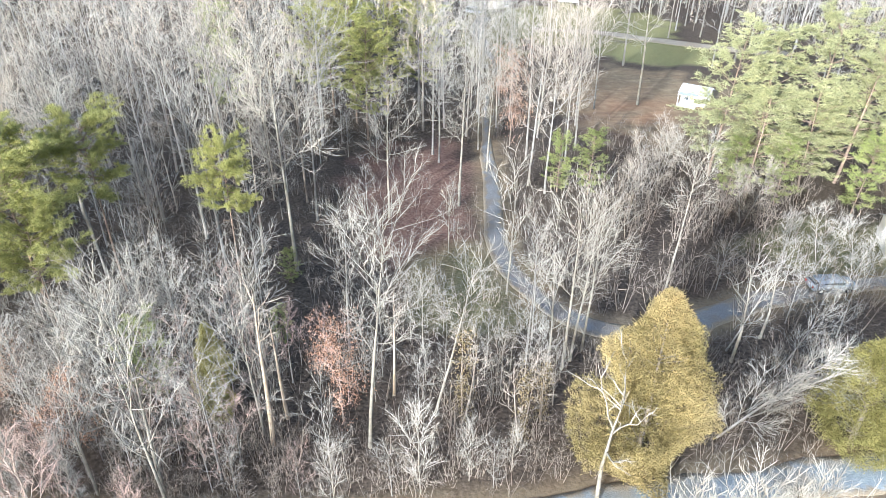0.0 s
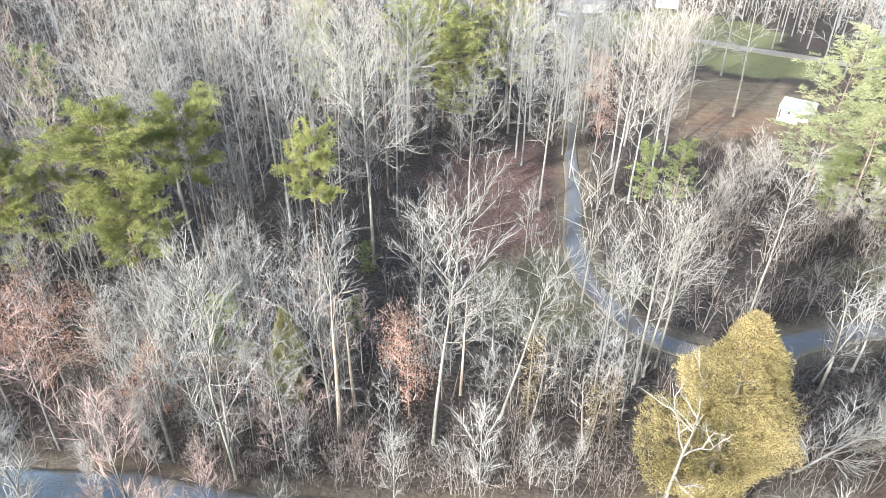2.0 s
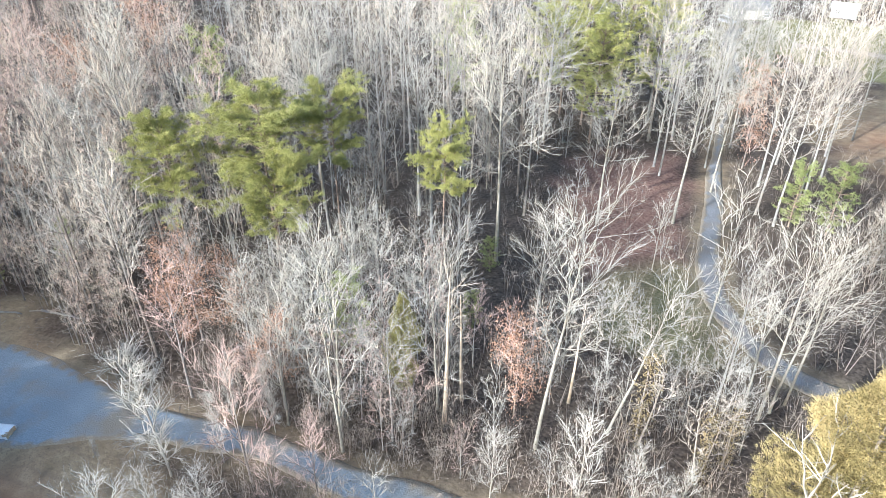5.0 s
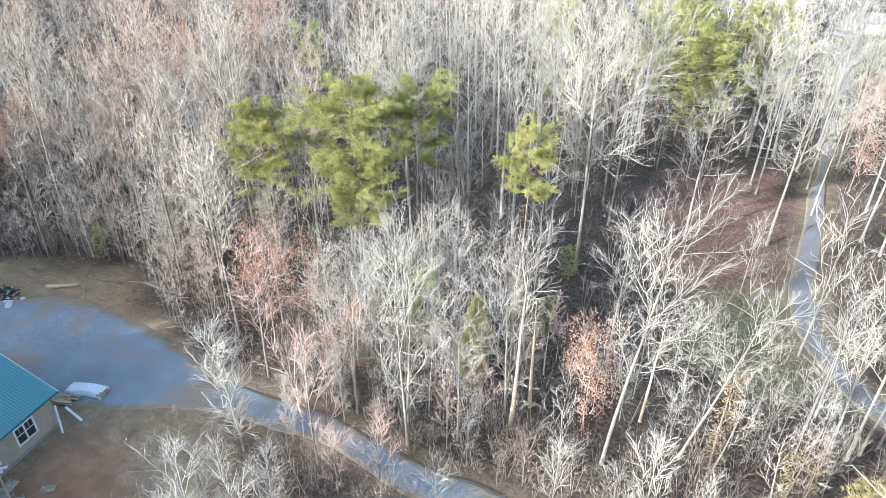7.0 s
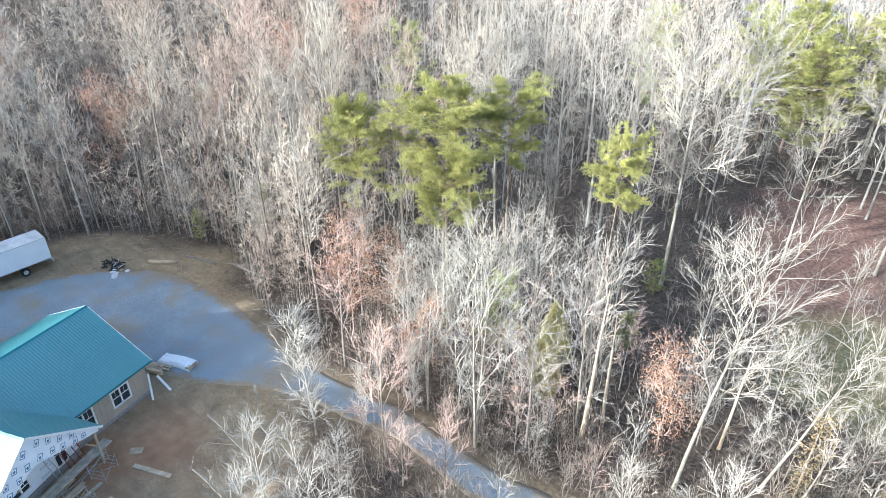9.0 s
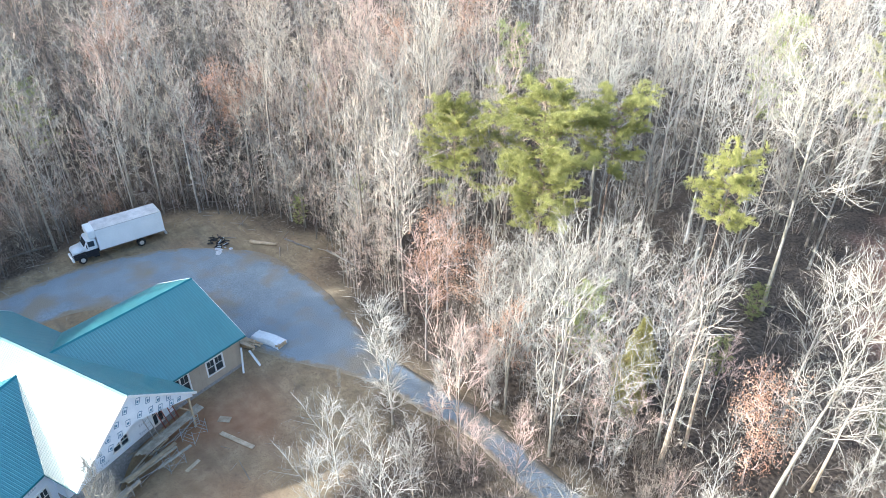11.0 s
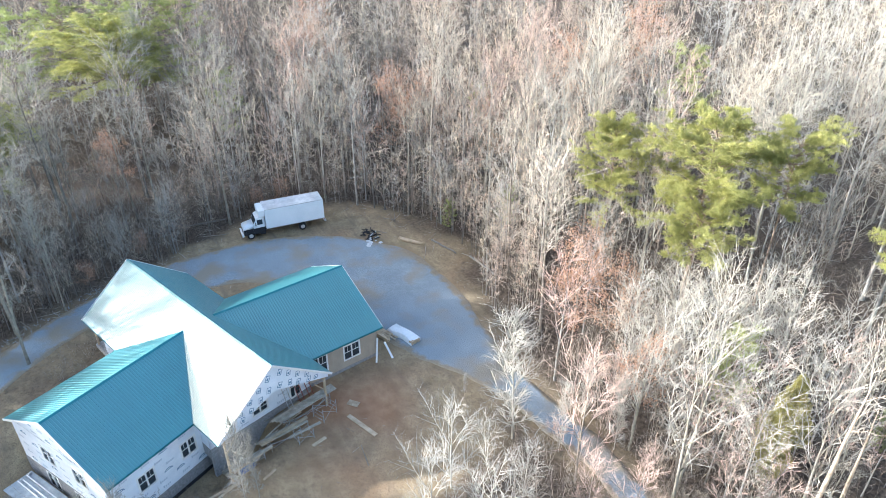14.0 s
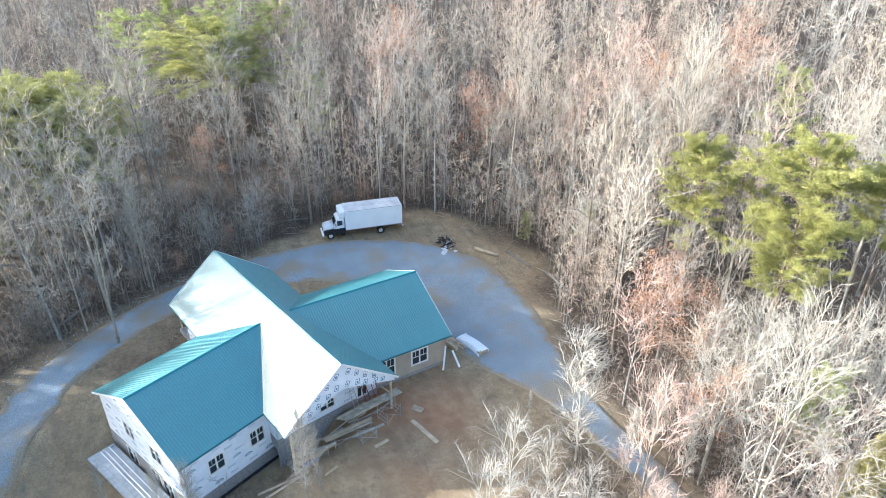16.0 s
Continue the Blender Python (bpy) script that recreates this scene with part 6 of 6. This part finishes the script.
def wheel(parent, x, y, r, w, side):
    """A wheel with its tyre and rim, axle along y."""
    bm = rod((x, y - w / 2, r), (x, y + w / 2, r), r, 20)
    bmesh.ops.bevel(bm, geom=[e for e in bm.edges if e.is_boundary or abs(e.calc_face_angle(0)) > 1.0], offset=0.04, segments=2, affect='EDGES')
    ob = part("wheel", bm, rubber, parent, "black tyre")
    part("rim", rod((x, y + side * (w / 2 - 0.01), r), (x, y + side * (w / 2 + 0.02), r), r * 0.58, 14, r * 0.5), hub_grey, ob)
    return ob


def build_truck():
    # nose and tail of the truck on the dirt
    a, b = Vector((-73.2, 12.7)), Vector((-72.4, 22.7))
    turn = math.degrees(math.atan2(b.y - a.y, b.x - a.x))
    t = thing("box_truck", pose(a.x, a.y, ground_at(-74, 17), 0, 0, turn), "white box truck with a black and white cab on bare dirt", "truck")
    L = (b - a).length
    body = part("cargo_box", box(2.75, L - 0.1, -1.25, 1.25, 1.05, 3.65, 0.05), truck_white, t, "white cargo box")
    part("box_roof", box(2.8, L - 0.15, -1.2, 1.2, 3.652, 3.672), truck_roof, body)
    for z in (1.07, 3.58):
        bm = bmesh.new()
        add_box(bm, 2.74, L - 0.09, -1.275, -1.24, z, z + 0.07)
        add_box(bm, 2.74, L - 0.09, 1.24, 1.275, z, z + 0.07)
        part("edge_rail", bm, hub_grey, body)
    part("over_cab", box(2.0, 2.75, -1.2, 1.2, 2.75, 3.6, 0.12), truck_white, t)
    part("tail_door", box(L - 0.1, L - 0.06, -1.15, 1.15, 1.1, 3.5, 0.01), truck_roof, body)
    part("chassis", box(1.2, L - 0.2, -0.45, 0.45, 0.6, 1.0, 0.02), paint_black, t)
    part("bumper", box(L - 0.12, L + 0.12, -1.2, 1.2, 0.55, 0.75, 0.03), hub_grey, t)
    lower = prism([(0.1, 0.55), (2.65, 0.55), (2.65, 1.35), (0.05, 1.2)], -1.08, 1.08)
    bmesh.ops.bevel(lower, geom=lower.edges[:], offset=0.06, segments=2, affect='EDGES')
    part("cab_lower", lower, paint_black, t, "black lower cab")
    hood = prism([(0.0, 1.15), (1.35, 1.3), (1.35, 1.75), (0.12, 1.52)], -0.95, 0.95)
    bmesh.ops.bevel(hood, geom=hood.edges[:], offset=0.09, segments=2, affect='EDGES')
    part("hood", hood, truck_white, t, "white hood", True)
    cab = prism([(1.25, 1.3), (2.65, 1.3), (2.65, 2.62), (1.75, 2.62), (1.32, 1.8)], -1.05, 1.05)
    bmesh.ops.bevel(cab, geom=cab.edges[:], offset=0.07, segments=2, affect='EDGES')
    part("cab", cab, truck_white, t, "white cab")
    part("windscreen", prism([(1.345, 1.86), (1.33, 1.84), (1.70, 2.52), (1.72, 2.52)], -0.9, 0.9), glass, t)
    for s in (-1, 1):
        part("side_window", box(1.75, 2.4, s * 1.056 - 0.01, s * 1.056 + 0.01, 1.75, 2.4, 0.004), glass, t)
        part("headlight", box(0.0, 0.06, s * 0.72 - 0.14, s * 0.72 + 0.14, 1.0, 1.2, 0.01), lamp_clear, t)
        part("mirror", box(1.5, 1.6, s * 1.3 - 0.09, s * 1.3 + 0.09, 1.75, 2.2, 0.02), paint_black, t)
        part("fuel_step", box(2.0, 2.6, s * 1.12 - 0.08, s * 1.12 + 0.08, 0.45, 0.6, 0.02), paint_black, t)
        part("fender", prism([(0.25, 0.85), (1.35, 0.85), (1.2, 1.15), (0.4, 1.15)], s * 1.1 - 0.06, s * 1.1 + 0.06), paint_black, t)
        wheel(t, 0.85, s * 1.0, 0.46, 0.28, s)
        wheel(t, L - 2.9, s * 1.0, 0.46, 0.5, s)
        part("tail_lamp", box(L - 0.09, L - 0.05, s * 1.0 - 0.1, s * 1.0 + 0.1, 0.85, 1.0, 0.01), lamp_red, t)
    part("grille", box(-0.02, 0.04, -0.55, 0.55, 0.85, 1.25, 0.01), paint_black, t)
    part("front_bumper", box(-0.18, 0.05, -1.1, 1.1, 0.45, 0.68, 0.03), truck_white, t)
    return t


build_truck()


def burn_pile(x, y):
    rng = np.random.RandomState(3)
    s = thing("burn_pile", pose(x, y, ground_at(x, y) + 0.03), "heap of charred black scrap with pale ash beside the gravel", "debris")
    for i in range(46):
        a, r = rng.uniform(0, 6.28), 1.25 * rng.rand() ** 0.6
        px_, py_ = r * math.cos(a) * 1.25, r * math.sin(a) * 0.8
        ln = rng.uniform(0.25, 0.9)
        z = 0.06 + 0.32 * (1 - r / 1.3) * rng.rand()
        th = rng.uniform(0, 3.14)
        part("scrap", bar((px_ - ln / 2 * math.cos(th), py_ - ln / 2 * math.sin(th), z), (px_ + ln / 2 * math.cos(th), py_ + ln / 2 * math.sin(th), z + rng.uniform(-0.08, 0.15)), 0.1, 0.07, 0.01),
             char_black if rng.rand() < 0.86 else ash_pale, s)
    for i in range(12):
        bm = bmesh.new()
        bmesh.ops.create_icosphere(bm, subdivisions=1, radius=rng.uniform(0.1, 0.28), matrix=Matrix.Translation((1.3 + rng.normal(0, 0.5), -0.6 + rng.normal(0, 0.45), 0.03)) @ Matrix.Diagonal((1.4, 1.2, 0.16, 1)))
        part("ash", bm, ash_pale, s)


burn_pile(-66.1, 26.4)


def fallen_log(x0, y0, x1, y1, r, label, mat):
    w = Wood()
    rng = np.random.RandomState(int(abs(x0 * 3 + y1)))
    n = 7
    p = np.array([(x0 + (x1 - x0) * k / n + rng.normal(0, 0.05), y0 + (y1 - y0) * k / n + rng.normal(0, 0.05), 0) for k in range(n + 1)])
    p[:, 2] = land(p[:, 0], p[:, 1]) + r * 0.75
    rad = r * np.linspace(1.0, 0.65, n + 1)
    rad[0] *= 0.8
    w.tube(p, rad, 8)
    k = w.n
    w.v += [p[:1], p[-1:]]
    i = np.arange(8)
    w.t += [np.stack([np.full(8, k), (i + 1) % 8, i], 1), np.stack([np.full(8, k + 1), 8 * n + i, 8 * n + (i + 1) % 8], 1)]
    w.n += 2
    tagged(new("fallen_log", w.mesh("fallen_log", mat, True)), label, "log", "fallen logs")


fallen_log(-63.6, 29.2, -61.0, 31.0, 0.26, "pale debarked log lying at the wood's edge", lumber)
fallen_log(-61.5, 32.5, -57.5, 33.6, 0.12, "thin grey fallen trunk at the wood's edge", bark_grey)
fallen_log(-78.5, 12.0, -79.5, 3.5, 0.13, "thin grey fallen trunk behind the truck", bark_grey)
fallen_log(-56.0, 34.6, -51.0, 35.2, 0.14, "thin grey fallen trunk at the wood's edge", bark_grey)
fallen_log(-67.5, -13.5, -62.5, -17.5, 0.16, "grey fallen trunk beside the gravel drive", bark_grey)
fallen_log(12.5, 60.5, 15.5, 66, 0.14, "grey fallen trunk on the brown slope", bark_grey)


# ---- the far places down the lane ----
def build_car(name, x, y, turn, paint, label, category, van=False):
    c = thing(name, pose(x, y, ground_at(x, y) + 0.08, 0, 0, turn), label, category)
    hgt = 1.85 if van else 1.45
    body = prism([(0, 0.4), (4.8, 0.4), (4.85, 0.95), (4.0 if not van else 4.1, 1.05), (0.05, 1.0)], -0.9, 0.9)
    bmesh.ops.bevel(body, geom=body.edges[:], offset=0.09, segments=2, affect='EDGES')
    part("body", body, paint, c, smooth=True)
    top = prism([(0.15, 1.0), (3.9, 1.0), (3.15, hgt), (0.3 if van else 0.9, hgt)], -0.8, 0.8)
    bmesh.ops.bevel(top, geom=top.edges[:], offset=0.08, segments=2, affect='EDGES')
    part("cabin", top, paint, c, smooth=True)
    part("windscreen", prism([(3.84, 1.1), (3.87, 1.1), (3.22, hgt - 0.1), (3.19, hgt - 0.1)], -0.7, 0.7), glass, c)
    part("rear_window", prism([(0.17, 1.1), (0.14, 1.1), (0.29 if van else 0.84, hgt - 0.1), (0.32 if van else 0.87, hgt - 0.1)], -0.68, 0.68), glass, c)
    for s in (-1, 1):
        for x0, x1 in ((0.7 if van else 1.1, 1.7), (1.8, 2.6), (2.7, 3.3)):
            part("side_window", box(x0, x1, s * 0.805 - 0.012, s * 0.805 + 0.012, 1.1, hgt - 0.15, 0.01), glass, c)
        part("headlight", box(4.76, 4.86, s * 0.65 - 0.15, s * 0.65 + 0.15, 0.7, 0.88, 0.02), lamp_clear, c)
        part("tail_lamp", box(-0.03, 0.04, s * 0.7 - 0.1, s * 0.7 + 0.1, 0.7, 0.95, 0.02), lamp_red, c)
        for xw in (0.95, 3.9):
            wheel(c, xw, s * 0.8, 0.34, 0.22, s)
    return c


build_car("minivan", 3.4, 188.6, -42, van_silver, "silver and blue minivan parked beside the far house", "car", True)
build_car("parked_car", 37.6, 57.6, 4, van_silver, "pale car parked beside the lane under bare branches", "car")


def small_house(name, m, w, d, h, rise, wall_mat, roof_mat, label, category, windows, porch=False):
    """A low gabled building: walls with openings, roof of two thick slopes, door and windows. The ridge runs along x."""
    s = thing(name, m, label, category)
    front = [(a, a + b, 0.95, 2.05) for a, b in windows]
    door = (w * 0.5, w * 0.5 + 0.95, 0.05, 2.1)
    for k, ops in ((0, front + [door]), (1, [(w * 0.3, w * 0.3 + 1.2, 0.95, 2.0)])):
        mm = Matrix() if k == 0 else Matrix.Translation((w, d, 0)) @ pose(0, 0, 0, 0, 0, 180)
        part("wall", opening_wall(w, h, 0.15, ops, -0.4), wall_mat, s).matrix_basis = mm
        for a, b, c, e in ops:
            if c < 0.5:
                part("door", box(a, b, 0.04, 0.09, c, e, 0.005), white_trim, s).matrix_basis = mm
            else:
                house_window(s, mm @ Matrix.Translation((a, 0, c)), b - a, e - c)
    for k in (0, 1):
        mm = Matrix.Translation((0, d, 0)) @ pose(0, 0, 0, 0, 0, -90) if k == 0 else Matrix.Translation((w, 0, 0)) @ pose(0, 0, 0, 0, 0, 90)
        op = [(d * 0.4, d * 0.4 + 1.1, 0.95, 2.0)]
        part("wall", opening_wall(d, h, 0.15, op, -0.4), wall_mat, s).matrix_basis = mm
        house_window(s, mm @ Matrix.Translation((d * 0.4, 0, 0.95)), 1.1, 1.05)
        tri = prism([(0, h), (d, h), (d / 2, h + rise)], 0, 0.15)
        part("gable_wall", tri, wall_mat, s).matrix_basis = mm
    o, sl = 0.4, math.hypot(d / 2, rise)
    ang = math.degrees(math.atan2(rise, d / 2))
    for k in (0, 1):
        mm = Matrix.Translation((w / 2, d / 2, h + rise + 0.06)) @ pose(0, 0, 0, 0, 0, 180 * k) @ pose(0, 0, 0, ang, 0, 0)
        slab = part("roof", box(-w / 2 - o, w / 2 + o, -sl - o, 0, 0, 0.07, 0.01), roof_mat, s)
        slab.matrix_basis = mm
        strips = max(4, int((sl + o) / 0.6))
        for i in range(strips):
            y1 = -(sl + o) * i / strips
            part("roof_course", box(-w / 2 - o - 0.01, w / 2 + o + 0.01, y1 - (sl + o) / strips - 0.02, y1, 0.072 - 0.002, 0.084 + 0.004 * (i % 2)), roof_mat, slab)
    part("ridge_cap", bar((-o, d / 2, h + rise + 0.16), (w + o, d / 2, h + rise + 0.16), 0.25, 0.05), roof_mat, s)
    if porch:
        part("porch_floor", box(0.0, w * 0.7, -1.8, -0.02, 0.1, 0.35, 0.02), metal_pale, s)
        part("porch_roof", box(-0.1, w * 0.7, -1.9, -0.02, 2.25, 2.33, 0.01), metal_pale, s)
        for x in np.linspace(0.1, w * 0.68, 4):
            part("porch_post", box(x - 0.06, x + 0.06, -1.8, -1.68, 0.3, 2.26, 0.005), white_trim, s)
    return s


small_house("bungalow", pose(6.4, 193.0, 0.0, 0, 0, 16), 9.5, 7.0, 2.6, 1.7, stucco_cream, shingle_grey, "low cream bungalow with a grey roof at the lane's end", "house", [(1.5, 1.4), (8.0, 1.4)])
small_house("cabin", pose(40.9, 116.2, 0.0, 0, 0, -32), 4.6, 4.0, 2.3, 0.8, stucco_cream, metal_pale, "small white cabin with a pale metal roof and porch", "cabin", [(0.6, 0.9)], True)
small_house("shed", pose(30.5, 204.5, 0.3, 0, 0, -8), 6.0, 5.0, 2.4, 0.9, metal_pale, metal_pale, "white metal shed behind the far lawn", "shed", [(1.0, 1.0)])
small_house("roadside_house", pose(49.5, 64.4, 0.0, 0, 0, -20), 9.0, 6.0, 2.5, 1.3, stucco_cream, shingle_grey, "grey-roofed house half hidden beside the lane", "house", [(1.2, 1.2), (6.2, 1.2)])
